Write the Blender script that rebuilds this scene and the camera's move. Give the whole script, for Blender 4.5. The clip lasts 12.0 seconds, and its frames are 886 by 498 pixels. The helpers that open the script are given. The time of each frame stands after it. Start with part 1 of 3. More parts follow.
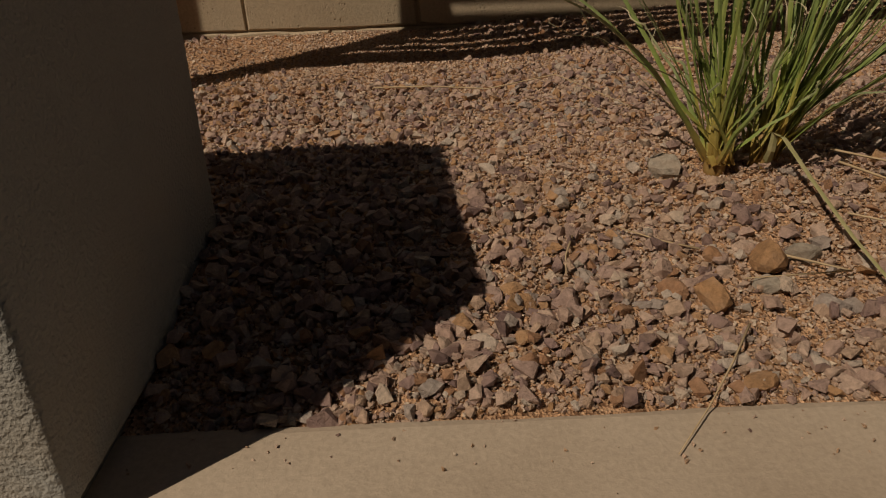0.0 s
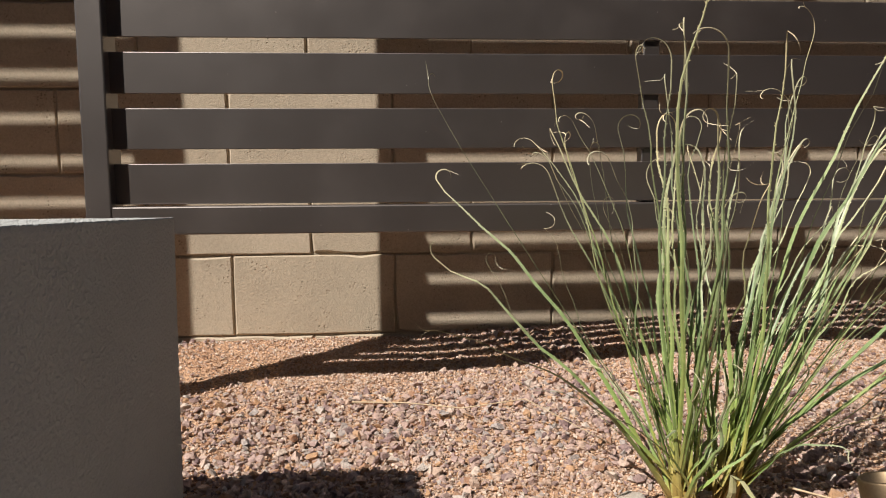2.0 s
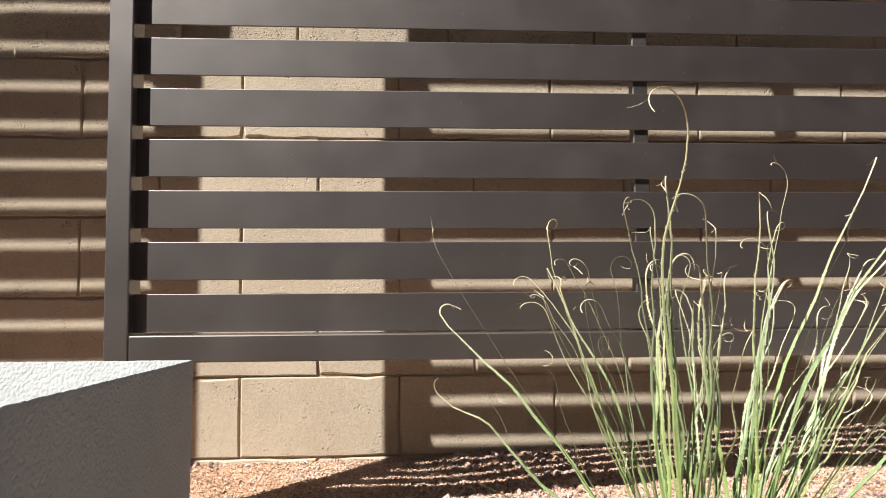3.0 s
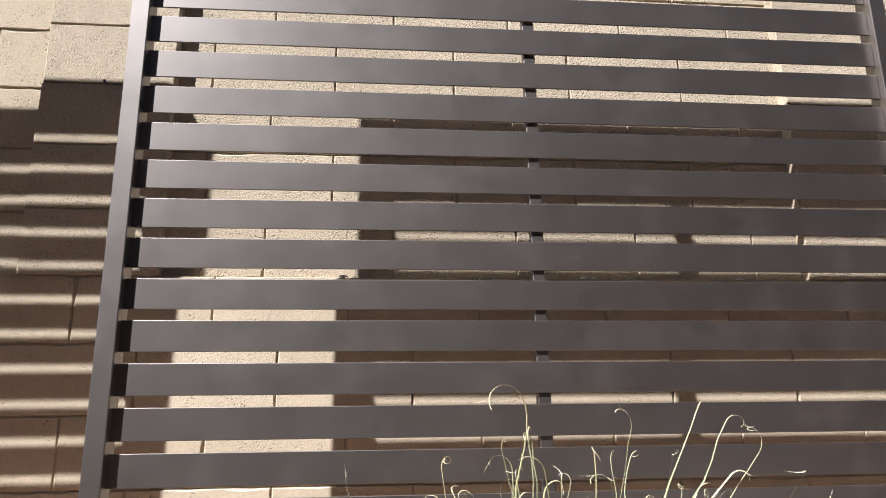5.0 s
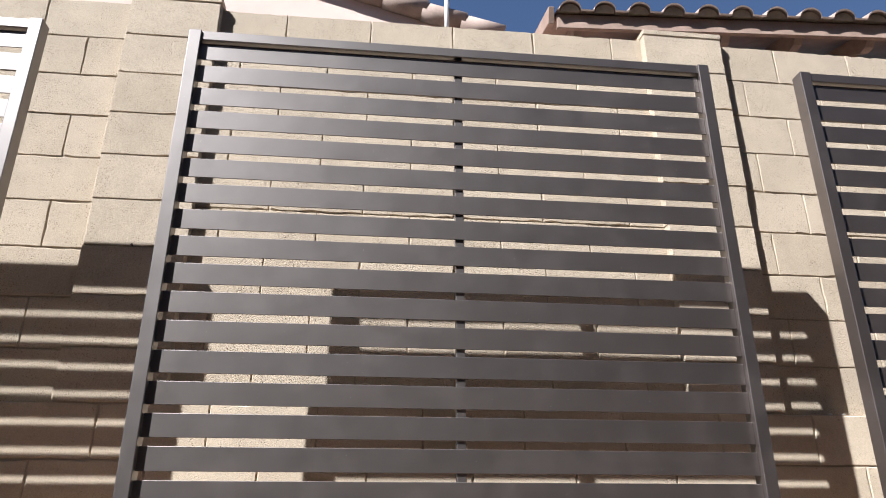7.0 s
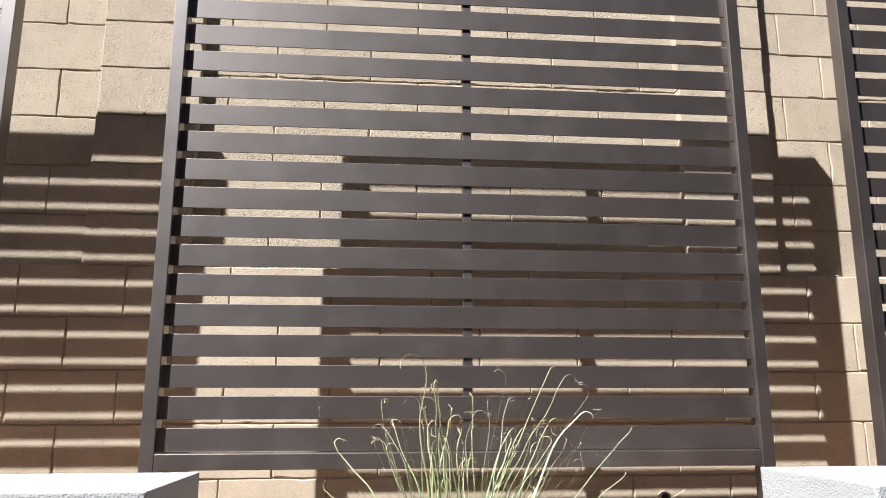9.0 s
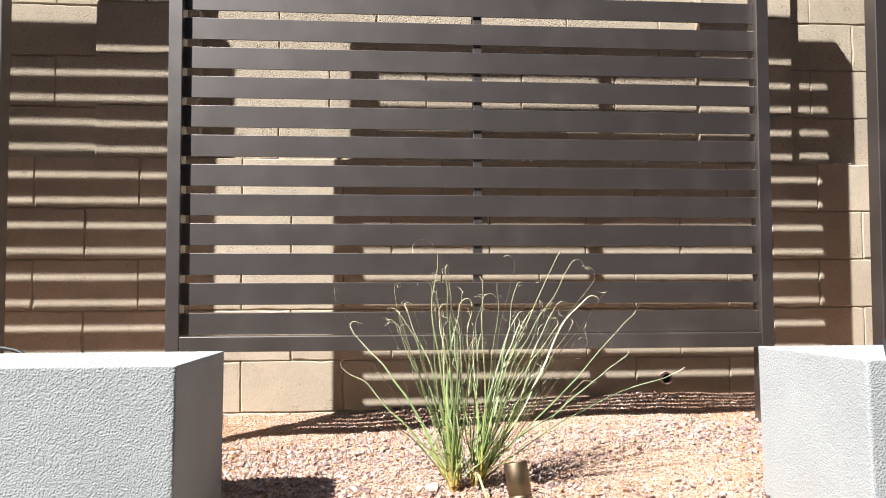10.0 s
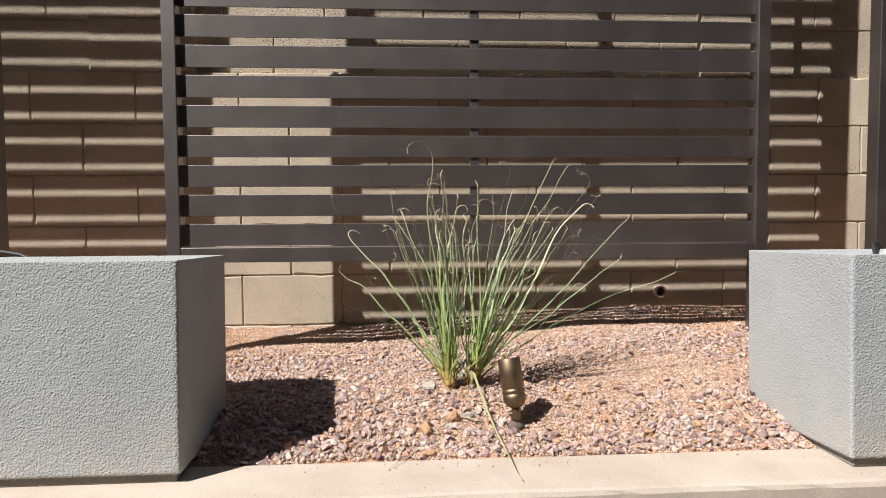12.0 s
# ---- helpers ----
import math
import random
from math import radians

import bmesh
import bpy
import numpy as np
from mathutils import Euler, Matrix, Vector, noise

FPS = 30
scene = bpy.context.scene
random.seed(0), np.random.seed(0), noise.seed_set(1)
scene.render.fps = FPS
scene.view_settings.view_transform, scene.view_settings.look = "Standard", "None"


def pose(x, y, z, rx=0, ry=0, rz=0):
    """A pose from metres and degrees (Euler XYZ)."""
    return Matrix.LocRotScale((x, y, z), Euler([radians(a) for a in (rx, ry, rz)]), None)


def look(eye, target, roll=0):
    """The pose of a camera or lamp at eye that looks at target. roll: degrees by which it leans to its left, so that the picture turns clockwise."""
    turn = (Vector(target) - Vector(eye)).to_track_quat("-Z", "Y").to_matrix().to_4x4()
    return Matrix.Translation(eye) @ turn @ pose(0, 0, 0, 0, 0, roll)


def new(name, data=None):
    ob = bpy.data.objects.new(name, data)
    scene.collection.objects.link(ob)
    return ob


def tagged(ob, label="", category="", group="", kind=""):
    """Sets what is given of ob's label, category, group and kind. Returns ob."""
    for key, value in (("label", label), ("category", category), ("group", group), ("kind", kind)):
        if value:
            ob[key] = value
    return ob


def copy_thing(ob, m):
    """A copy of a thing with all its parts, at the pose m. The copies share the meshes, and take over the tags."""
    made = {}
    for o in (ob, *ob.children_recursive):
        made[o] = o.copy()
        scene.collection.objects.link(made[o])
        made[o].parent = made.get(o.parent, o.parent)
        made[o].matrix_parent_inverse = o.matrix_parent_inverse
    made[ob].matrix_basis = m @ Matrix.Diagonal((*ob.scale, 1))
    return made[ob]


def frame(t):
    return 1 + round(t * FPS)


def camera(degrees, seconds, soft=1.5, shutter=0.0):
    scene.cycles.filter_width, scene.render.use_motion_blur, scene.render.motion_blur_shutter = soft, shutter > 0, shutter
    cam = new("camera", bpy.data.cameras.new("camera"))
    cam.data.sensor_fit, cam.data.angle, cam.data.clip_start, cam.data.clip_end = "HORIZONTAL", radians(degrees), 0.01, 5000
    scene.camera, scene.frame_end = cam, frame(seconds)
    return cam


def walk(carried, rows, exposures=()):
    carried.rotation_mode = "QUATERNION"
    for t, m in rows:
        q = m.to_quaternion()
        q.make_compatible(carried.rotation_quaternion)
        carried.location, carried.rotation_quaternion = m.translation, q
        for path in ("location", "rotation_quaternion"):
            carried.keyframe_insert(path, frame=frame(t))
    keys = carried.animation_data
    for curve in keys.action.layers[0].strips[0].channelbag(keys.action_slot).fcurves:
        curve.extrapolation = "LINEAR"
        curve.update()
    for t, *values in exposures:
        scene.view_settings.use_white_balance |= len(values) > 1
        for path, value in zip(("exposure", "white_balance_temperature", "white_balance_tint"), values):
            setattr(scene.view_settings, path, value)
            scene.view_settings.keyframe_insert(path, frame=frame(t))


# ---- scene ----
cam = camera(65.3, 12.0, soft=1.05)
PATH = [
    (0, (-0.4910, -1.2935, 0.0695), (-0.4516, 0.4875, -0.8397), -1.85),
    (0.5, (-0.4905, -1.3040, 0.1000), (-0.4610, 0.5795, -0.5708), -1.9),
    (1, (-0.4940, -1.3080, 0.1240), (-0.4195, 0.6350, -0.3420), -0.8),
    (1.5, (-0.4960, -1.3050, 0.1450), (-0.3890, 0.6650, -0.1860), -0.65),
    (2, (-0.4910, -1.3230, 0.1770), (-0.3590, 0.6630, -0.0150), -0.4),
    (2.5, (-0.4900, -1.3520, 0.2050), (-0.3650, 0.6440, 0.1760), -0.3),
    (3, (-0.4930, -1.3770, 0.2280), (-0.3710, 0.6160, 0.3340), -0.3),
    (3.2, (-0.4890, -1.3860, 0.2350), (-0.3750, 0.6060, 0.3840), -0.3),
    (5, (-0.401, -1.689, 0.38), (-0.222, 0.243, 0.862), -0.7),
    (5.5, (-0.405, -1.897, 0.393), (-0.166, 0.003, 0.968), -0.7),
    (6, (-0.39, -2.084, 0.407), (-0.104, -0.213, 1.053), -1.1),
    (6.5, (-0.334, -2.241, 0.401), (-0.097, -0.388, 1.115), -0.5),
    (6.7, (-0.319, -2.278, 0.403), (-0.109, -0.425, 1.127), -0.0),
    (7.9, (-0.308, -2.335, 0.394), (-0.118, -0.491, 1.140), 0.0),
    (8.3, (-0.304, -2.357, 0.387), (-0.136, -0.473, 1.036), 0.1),
    (8.5, (-0.303, -2.359, 0.384), (-0.133, -0.442, 0.927), 0.1),
    (9, (-0.294, -2.375, 0.366), (-0.123, -0.417, 0.741), 0.1),
    (9.5, (-0.299, -2.389, 0.365), (-0.129, -0.406, 0.562), -0.1),
    (10, (-0.298, -2.400, 0.340), (-0.153, -0.412, 0.416), -0.1),
    (10.5, (-0.297, -2.409, 0.312), (-0.146, -0.416, 0.256), -0.1),
    (11, (-0.309, -2.424, 0.273), (-0.193, -0.431, 0.157), -0.1),
    (11.5, (-0.296, -2.425, 0.258), (-0.185, -0.433, 0.131), -0.2),
    (12, (-0.283, -2.426, 0.253), (-0.144, -0.434, 0.146), -0.3),
]
EXPOSURES = [
    (0.0, -1.15, 8800, 15), (0.5, -0.86, 8900, 16), (1.0, -0.46, 7900, 14), (1.5, -0.08, 7200, 12), (2.0, 0.44, 6600, 11),
    (2.5, 0.82, 6450, 10), (3.0, 1.14, 6300, 10), (5.0, 1.46, 6000, 11), (6.5, 1.50, 5850, 11), (9.0, 1.45, 5950, 11),
    (10.0, 1.42, 6050, 10), (10.5, 1.29, 6050, 10), (11.0, 0.94, 6100, 11), (12.0, 0.79, 6150, 11)]
walk(cam, [(t, look(eye, target, roll)) for t, eye, target, roll in PATH], EXPOSURES)

# ---- world and sun ----
world = bpy.data.worlds.new("sky")
scene.world = world
world.use_nodes = True
wn = world.node_tree
sky = wn.nodes.new("ShaderNodeTexSky")
sky.sky_type = "NISHITA"
sky.sun_disc = False
sky.sun_elevation = radians(48.7)
sky.sun_rotation = radians(234)
sky.altitude = 700
sky.air_density = 0.72
sky.dust_density = 0.7
wn.links.new(sky.outputs[0], wn.nodes["Background"].inputs[0])
wn.nodes["Background"].inputs[1].default_value = 0.050
sun = new("sun", bpy.data.lights.new("sun", "SUN"))
sun.data.energy = 5.0
sun.data.angle = radians(0.53)
sun.data.color = (1.0, 0.955, 0.89)
sun.matrix_world = look((-13.65, -10.0, 19.32), (0, 0, 0))


# ---- material helpers ----
def mat(name, rough=0.6, metal=0.0, spec=0.5):
    m = bpy.data.materials.new(name)
    m.use_nodes = True
    b = m.node_tree.nodes["Principled BSDF"]
    b.inputs["Roughness"].default_value = rough
    b.inputs["Metallic"].default_value = metal
    b.inputs["Specular IOR Level"].default_value = spec
    return m, m.node_tree, b


def noise_node(nt, scale, detail=4.0, rough=0.55, coords=None):
    n = nt.nodes.new("ShaderNodeTexNoise")
    n.inputs["Scale"].default_value = scale
    n.inputs["Detail"].default_value = detail
    n.inputs["Roughness"].default_value = rough
    if coords is not None:
        nt.links.new(coords, n.inputs["Vector"])
    return n


def ramp(nt, source, stops, mode="LINEAR"):
    r = nt.nodes.new("ShaderNodeValToRGB")
    r.color_ramp.interpolation = mode
    e = r.color_ramp.elements
    while len(e) < len(stops):
        e.new(0.5)
    for k, (p, c) in zip(e, stops):
        k.position = p
        k.color = (*c, 1) if len(c) == 3 else c
    nt.links.new(source, r.inputs[0])
    return r.outputs[0]


def mixed(nt, fac, a, b, mode="MIX"):
    n = nt.nodes.new("ShaderNodeMix")
    n.data_type = "RGBA"
    n.blend_type = mode
    for sock, v in ((n.inputs[0], fac), (n.inputs[6], a), (n.inputs[7], b)):
        if isinstance(v, (int, float)):
            sock.default_value = v
        elif isinstance(v, tuple):
            sock.default_value = (*v, 1)
        else:
            nt.links.new(v, sock)
    return n.outputs[2]


def bump(nt, b, height, strength, distance, under=None):
    n = nt.nodes.new("ShaderNodeBump")
    n.inputs["Strength"].default_value = strength
    n.inputs["Distance"].default_value = distance
    nt.links.new(height, n.inputs["Height"])
    if under is not None:
        nt.links.new(under, n.inputs["Normal"])
    nt.links.new(n.outputs[0], b.inputs["Normal"])
    return n.outputs[0]


def world_coords(nt):
    return nt.nodes.new("ShaderNodeNewGeometry").outputs["Position"]


def grey(v):
    return (v, v, v)


# ---- materials ----
def make_block_paint(name, gate0, gate1, grain_dark, relief):
    m, nt, b = mat(name, 0.85, spec=0.25)
    p = world_coords(nt)
    rnd = nt.nodes.new("ShaderNodeObjectInfo").outputs["Random"]
    base = ramp(nt, rnd, [(0, (0.468, 0.386, 0.286)), (0.5, (0.494, 0.412, 0.309)), (1, (0.514, 0.426, 0.321))])
    stain = ramp(nt, noise_node(nt, 2.6, 6, 0.65, p).outputs[0], [(0.35, grey(0.86)), (0.65, grey(1.04))])
    col = mixed(nt, 1.0, base, stain, "MULTIPLY")
    # pits of the open-textured block face
    pit = nt.nodes.new("ShaderNodeTexVoronoi")
    pit.inputs["Scale"].default_value = 120
    nt.links.new(p, pit.inputs["Vector"])
    gate = ramp(nt, noise_node(nt, 17, 3, 0.6, p).outputs[0], [(gate0, grey(0.0)), (gate1, grey(1.0))])
    hole = ramp(nt, pit.outputs["Distance"], [(0.14, grey(1.0)), (0.34, grey(0.0))])
    pits = mixed(nt, 1.0, hole, gate, "MULTIPLY")
    col = mixed(nt, pits, col, (0.21, 0.16, 0.11))
    grain = noise_node(nt, 210, 6, 0.75, p).outputs[0]
    col = mixed(nt, 1.0, col, ramp(nt, grain, [(0.34, grey(grain_dark)), (0.62, grey(1.10))]), "MULTIPLY")
    nt.links.new(col, b.inputs["Base Color"])
    n1 = bump(nt, b, grain, relief, 0.005)
    n = nt.nodes.new("ShaderNodeBump")
    n.invert = True
    n.inputs["Strength"].default_value = 0.8
    n.inputs["Distance"].default_value = 0.003
    nt.links.new(pits, n.inputs["Height"])
    nt.links.new(n1, n.inputs["Normal"])
    nt.links.new(n.outputs[0], b.inputs["Normal"])
    return m


def make_mortar():
    m, nt, b = mat("tan_painted_mortar", 0.9, spec=0.2)
    p = world_coords(nt)
    c = ramp(nt, noise_node(nt, 25, 5, 0.6, p).outputs[0], [(0.3, (0.335, 0.283, 0.213)), (0.7, (0.43, 0.367, 0.28))])
    nt.links.new(c, b.inputs["Base Color"])
    bump(nt, b, noise_node(nt, 220, 4, 0.7, p).outputs[0], 0.5, 0.003)
    return m


def make_bronze_paint():
    m, nt, b = mat("dark_bronze_powder_coat", 0.46, spec=1.0)
    b.inputs["IOR"].default_value = 1.95
    b.inputs["Specular Tint"].default_value = (1.0, 0.92, 0.87, 1)
    p = world_coords(nt)
    rnd = nt.nodes.new("ShaderNodeObjectInfo").outputs["Random"]
    base = ramp(nt, rnd, [(0, (0.0125, 0.0085, 0.0072)), (1, (0.0175, 0.0120, 0.0100))])
    # Cloudy lighter patches: smudges, with blurred reflections put into the coat's colour.
    smudge_reflection = ramp(nt, noise_node(nt, 4.5, 5, 0.6, p).outputs[0], [(0.50, grey(0.0)), (0.68, grey(0.30))])
    col = mixed(nt, smudge_reflection, base, (0.080, 0.066, 0.060))
    speck = nt.nodes.new("ShaderNodeTexVoronoi")
    speck.inputs["Scale"].default_value = 26
    nt.links.new(p, speck.inputs["Vector"])
    dot = ramp(nt, speck.outputs["Distance"], [(0.018, grey(0.75)), (0.035, grey(0.0))])
    col = mixed(nt, dot, col, (0.42, 0.39, 0.35))
    nt.links.new(col, b.inputs["Base Color"])
    nt.links.new(ramp(nt, noise_node(nt, 7, 6, 0.65, p).outputs[0], [(0.3, grey(0.40)), (0.7, grey(0.45))]), b.inputs["Roughness"])
    bump(nt, b, noise_node(nt, 500, 2, 0.5, p).outputs[0], 0.06, 0.001)
    return m


def make_planter_stucco():
    m, nt, b = mat("grey_stipple_coating", 0.8, spec=0.3)
    p = world_coords(nt)
    tone = ramp(nt, noise_node(nt, 5, 5, 0.6, p).outputs[0], [(0.3, (0.310, 0.318, 0.310)), (0.7, (0.355, 0.362, 0.352))])
    # dust and splashed earth low on the sides, in blotches
    sep = nt.nodes.new("ShaderNodeSeparateXYZ")
    nt.links.new(p, sep.inputs[0])
    low = nt.nodes.new("ShaderNodeMapRange")
    low.inputs[1].default_value, low.inputs[2].default_value = -0.10, -0.29
    nt.links.new(sep.outputs[2], low.inputs[0])
    blot = ramp(nt, noise_node(nt, 9, 5, 0.65, p).outputs[0], [(0.42, grey(0.0)), (0.75, grey(0.55))])
    dust = mixed(nt, 1.0, low.outputs[0], blot, "MULTIPLY")
    col = mixed(nt, dust, tone, (0.46, 0.38, 0.29))
    nt.links.new(col, b.inputs["Base Color"])
    n1 = bump(nt, b, noise_node(nt, 235, 2, 0.45, p).outputs[0], 0.72, 0.0042)
    bump(nt, b, noise_node(nt, 480, 2, 0.5, p).outputs[0], 0.3, 0.0016, n1)
    return m


def make_plain(name, c0, c1, scale, rough=0.85, bscale=150.0, bstr=0.4, bdist=0.003, spec=0.3, metal=0.0):
    m, nt, b = mat(name, rough, metal, spec)
    p = world_coords(nt)
    big = ramp(nt, noise_node(nt, scale, 6, 0.62, p).outputs[0], [(0.32, c0), (0.68, c1)])
    fine = ramp(nt, noise_node(nt, bscale, 4, 0.6, p).outputs[0], [(0.3, grey(0.88)), (0.7, grey(1.06))])
    nt.links.new(mixed(nt, 1.0, big, fine, "MULTIPLY"), b.inputs["Base Color"])
    bump(nt, b, noise_node(nt, bscale, 5, 0.65, p).outputs[0], bstr, bdist)
    return m


def make_stones(name, pal, by_object=False, dust_amount=0.45):
    m, nt, b = mat(name, 0.8, spec=0.35)
    p = world_coords(nt)
    if by_object:
        rnd = nt.nodes.new("ShaderNodeObjectInfo").outputs["Random"]
    else:
        rnd = nt.nodes.new("ShaderNodeNewGeometry").outputs["Random Per Island"]
    col = ramp(nt, rnd, pal, "CONSTANT")
    var = ramp(nt, noise_node(nt, 140, 5, 0.75, p).outputs[0], [(0.3, grey(0.62)), (0.7, grey(1.22))])
    col = mixed(nt, 1.0, col, var, "MULTIPLY")
    dust = ramp(nt, noise_node(nt, 45, 4, 0.6, p).outputs[0], [(0.45, grey(0.0)), (0.85, grey(dust_amount))])
    col = mixed(nt, dust, col, (0.57, 0.405, 0.305))
    nt.links.new(col, b.inputs["Base Color"])
    bump(nt, b, noise_node(nt, 210, 6, 0.72, p).outputs[0], 0.9, 0.005)
    return m


CRUSHED = [(0.00, (0.46, 0.325, 0.285)), (0.15, (0.54, 0.385, 0.295)), (0.28, (0.51, 0.30, 0.165)), (0.36, (0.33, 0.225, 0.21)),
           (0.47, (0.58, 0.43, 0.355)), (0.61, (0.50, 0.35, 0.295)), (0.74, (0.21, 0.14, 0.135)), (0.79, (0.57, 0.49, 0.43)),
           (0.84, (0.41, 0.225, 0.135)), (0.90, (0.43, 0.37, 0.34)), (0.97, (0.64, 0.52, 0.43))]
GRITTY = [(0.00, (0.64, 0.465, 0.355)), (0.22, (0.71, 0.54, 0.435)), (0.42, (0.60, 0.395, 0.265)), (0.58, (0.68, 0.515, 0.425)),
          (0.72, (0.47, 0.32, 0.24)), (0.80, (0.80, 0.67, 0.55)), (0.88, (0.54, 0.335, 0.205)), (0.95, (0.27, 0.18, 0.155))]


def make_leaf():
    m, nt, b = mat("grey_green_leaf", 0.45, spec=0.4)
    uv = nt.nodes.new("ShaderNodeUVMap")
    sep = nt.nodes.new("ShaderNodeSeparateXYZ")
    nt.links.new(uv.outputs[0], sep.inputs[0])
    along = sep.outputs[1]
    grad = ramp(nt, along, [(0.0, (0.36, 0.23, 0.075)), (0.07, (0.42, 0.35, 0.12)), (0.16, (0.225, 0.305, 0.09)),
                            (0.50, (0.225, 0.29, 0.14)), (0.78, (0.36, 0.375, 0.245)), (0.87, (0.46, 0.42, 0.28)), (1.0, (0.56, 0.49, 0.37))])
    rnd = nt.nodes.new("ShaderNodeObjectInfo").outputs["Random"]
    tone = ramp(nt, rnd, [(0, (0.75, 0.80, 0.75)), (0.6, (1.1, 1.1, 1.0)), (1, (1.35, 1.25, 1.05))])
    p = world_coords(nt)
    fine = ramp(nt, noise_node(nt, 90, 4, 0.6, p).outputs[0], [(0.3, grey(0.8)), (0.7, grey(1.15))])
    col = mixed(nt, 1.0, mixed(nt, 1.0, grad, tone, "MULTIPLY"), fine, "MULTIPLY")
    nt.links.new(col, b.inputs["Base Color"])
    return m


def make_earth():
    m, nt, b = mat("decomposed_granite", 0.95, spec=0.2)
    p = world_coords(nt)
    big = ramp(nt, noise_node(nt, 7, 6, 0.62, p).outputs[0], [(0.32, (0.47, 0.31, 0.215)), (0.68, (0.60, 0.43, 0.32))])
    cells = nt.nodes.new("ShaderNodeTexVoronoi")
    cells.inputs["Scale"].default_value = 300
    nt.links.new(p, cells.inputs["Vector"])
    sep = nt.nodes.new("ShaderNodeSeparateColor")
    nt.links.new(cells.outputs["Color"], sep.inputs[0])
    grain = ramp(nt, sep.outputs[0], [(0.0, (0.45, 0.36, 0.30)), (0.25, (1.0, 0.9, 0.8)), (0.6, (1.15, 1.0, 0.85)), (0.85, (1.5, 1.4, 1.25))], "CONSTANT")
    nt.links.new(mixed(nt, 1.0, big, grain, "MULTIPLY"), b.inputs["Base Color"])
    n = bump(nt, b, cells.outputs["Distance"], 1.0, 0.004)
    bump(nt, b, noise_node(nt, 90, 6, 0.75, p).outputs[0], 0.7, 0.006, n)
    return m


BLOCK = make_block_paint("rough_tan_painted_block", 0.43, 0.62, 0.76, 0.8)
SMOOTH_BLOCK = make_block_paint("smooth_tan_painted_block", 0.52, 0.72, 0.86, 0.4)
MORTAR = make_mortar()
BRONZE = make_bronze_paint()
STUCCO = make_planter_stucco()
CONCRETE = make_plain("tan_curb_concrete", (0.40, 0.328, 0.260), (0.49, 0.412, 0.335), 5, 0.88, 190, 0.35, 0.003)
# Paving stays out of view; its dark tone limits light bounced upward.
PAVING = make_plain("low_bounce_paving", (0.065, 0.062, 0.058), (0.100, 0.095, 0.088), 1.3, 0.9, 120, 0.4, 0.004)
EARTH = make_earth()
STONES = make_stones("mixed_crushed_stone", CRUSHED)
GRIT = make_stones("golden_granite_grit", GRITTY, dust_amount=0.4)
RUSTY = make_stones("rusty_orange_stone", [(0.0, (0.47, 0.27, 0.145)), (0.6, (0.40, 0.22, 0.125))], True, 0.5)
PALE = make_stones("pale_grey_stone", [(0.0, (0.42, 0.375, 0.32)), (0.6, (0.36, 0.335, 0.30))], True, 0.5)
ROCKS = make_stones("larger_crushed_stone", CRUSHED, True)
LEAF = make_leaf()
DRY = make_plain("dry_leaf_straw", (0.42, 0.31, 0.19), (0.58, 0.46, 0.31), 40, 0.7, 300, 0.2, 0.001)
STRAWY = make_plain("straw_green_leaf", (0.32, 0.33, 0.15), (0.47, 0.43, 0.25), 30, 0.6, 300, 0.2, 0.001)
SHEATH = make_plain("yellow_leaf_base", (0.25, 0.15, 0.06), (0.42, 0.29, 0.115), 60, 0.6, 300, 0.2, 0.001)
BRASS = make_plain("aged_brass", (0.17, 0.122, 0.075), (0.25, 0.185, 0.115), 30, 0.50, 300, 0.05, 0.0005, 0.5, 1.0)
BLACK = make_plain("black_plastic", (0.018, 0.018, 0.018), (0.03, 0.03, 0.03), 20, 0.5, 200, 0.1, 0.001)
DUSTY = make_plain("dusty_black_plastic", (0.075, 0.058, 0.048), (0.17, 0.125, 0.10), 70, 0.85, 250, 0.4, 0.002)
# Planter foot grey, darkened so it carries the shade under the body.
SHADED_BASE = make_plain("shade_toned_base_mortar", (0.20, 0.19, 0.165), (0.27, 0.25, 0.215), 12, 0.9, 150, 0.5, 0.004)
SOIL = make_plain("dry_potting_soil", (0.10, 0.07, 0.05), (0.17, 0.12, 0.085), 20, 0.95, 120, 1.0, 0.01)
CLAY = make_plain("weathered_clay_tile", (0.25, 0.185, 0.15), (0.40, 0.31, 0.26), 3.5, 0.85, 90, 0.4, 0.004)
PINK_STUCCO = make_plain("pink_stucco", (0.62, 0.47, 0.40), (0.70, 0.54, 0.47), 2, 0.9, 140, 0.6, 0.005)
# Only for the unseen south wall; dark so that slats reflect less.
UMBER = make_plain("unseen_wall_brown", (0.060, 0.044, 0.035), (0.080, 0.060, 0.048), 2, 0.9, 140, 0.6, 0.005)
TIMBER = make_plain("brown_stained_timber", (0.25, 0.175, 0.135), (0.36, 0.26, 0.205), 6, 0.7, 80, 0.3, 0.003)
WHITE = make_plain("white_pipe", (0.62, 0.60, 0.57), (0.72, 0.70, 0.67), 6, 0.5, 80, 0.1, 0.001)


# ---- building helpers ----
def finish(bm, name, material, smooth=False):
    me = bpy.data.meshes.new(name)
    bm.to_mesh(me)
    bm.free()
    me.materials.append(material)
    if smooth:
        me.polygons.foreach_set("use_smooth", [True] * len(me.polygons))
    return me


def part(name, bm, material, parent=None, label="", smooth=False):
    ob = new(name, finish(bm, name, material, smooth))
    if parent is not None:
        ob.parent = parent
    return tagged(ob, label)


def piece(name, me, parent, m):
    ob = new(name, me)
    ob.parent = parent
    ob.matrix_basis = m
    return ob


def empty(name, x=0.0, y=0.0, z=0.0):
    ob = new(name)
    ob.location = (x, y, z)
    ob.empty_display_size = 0.1
    return ob


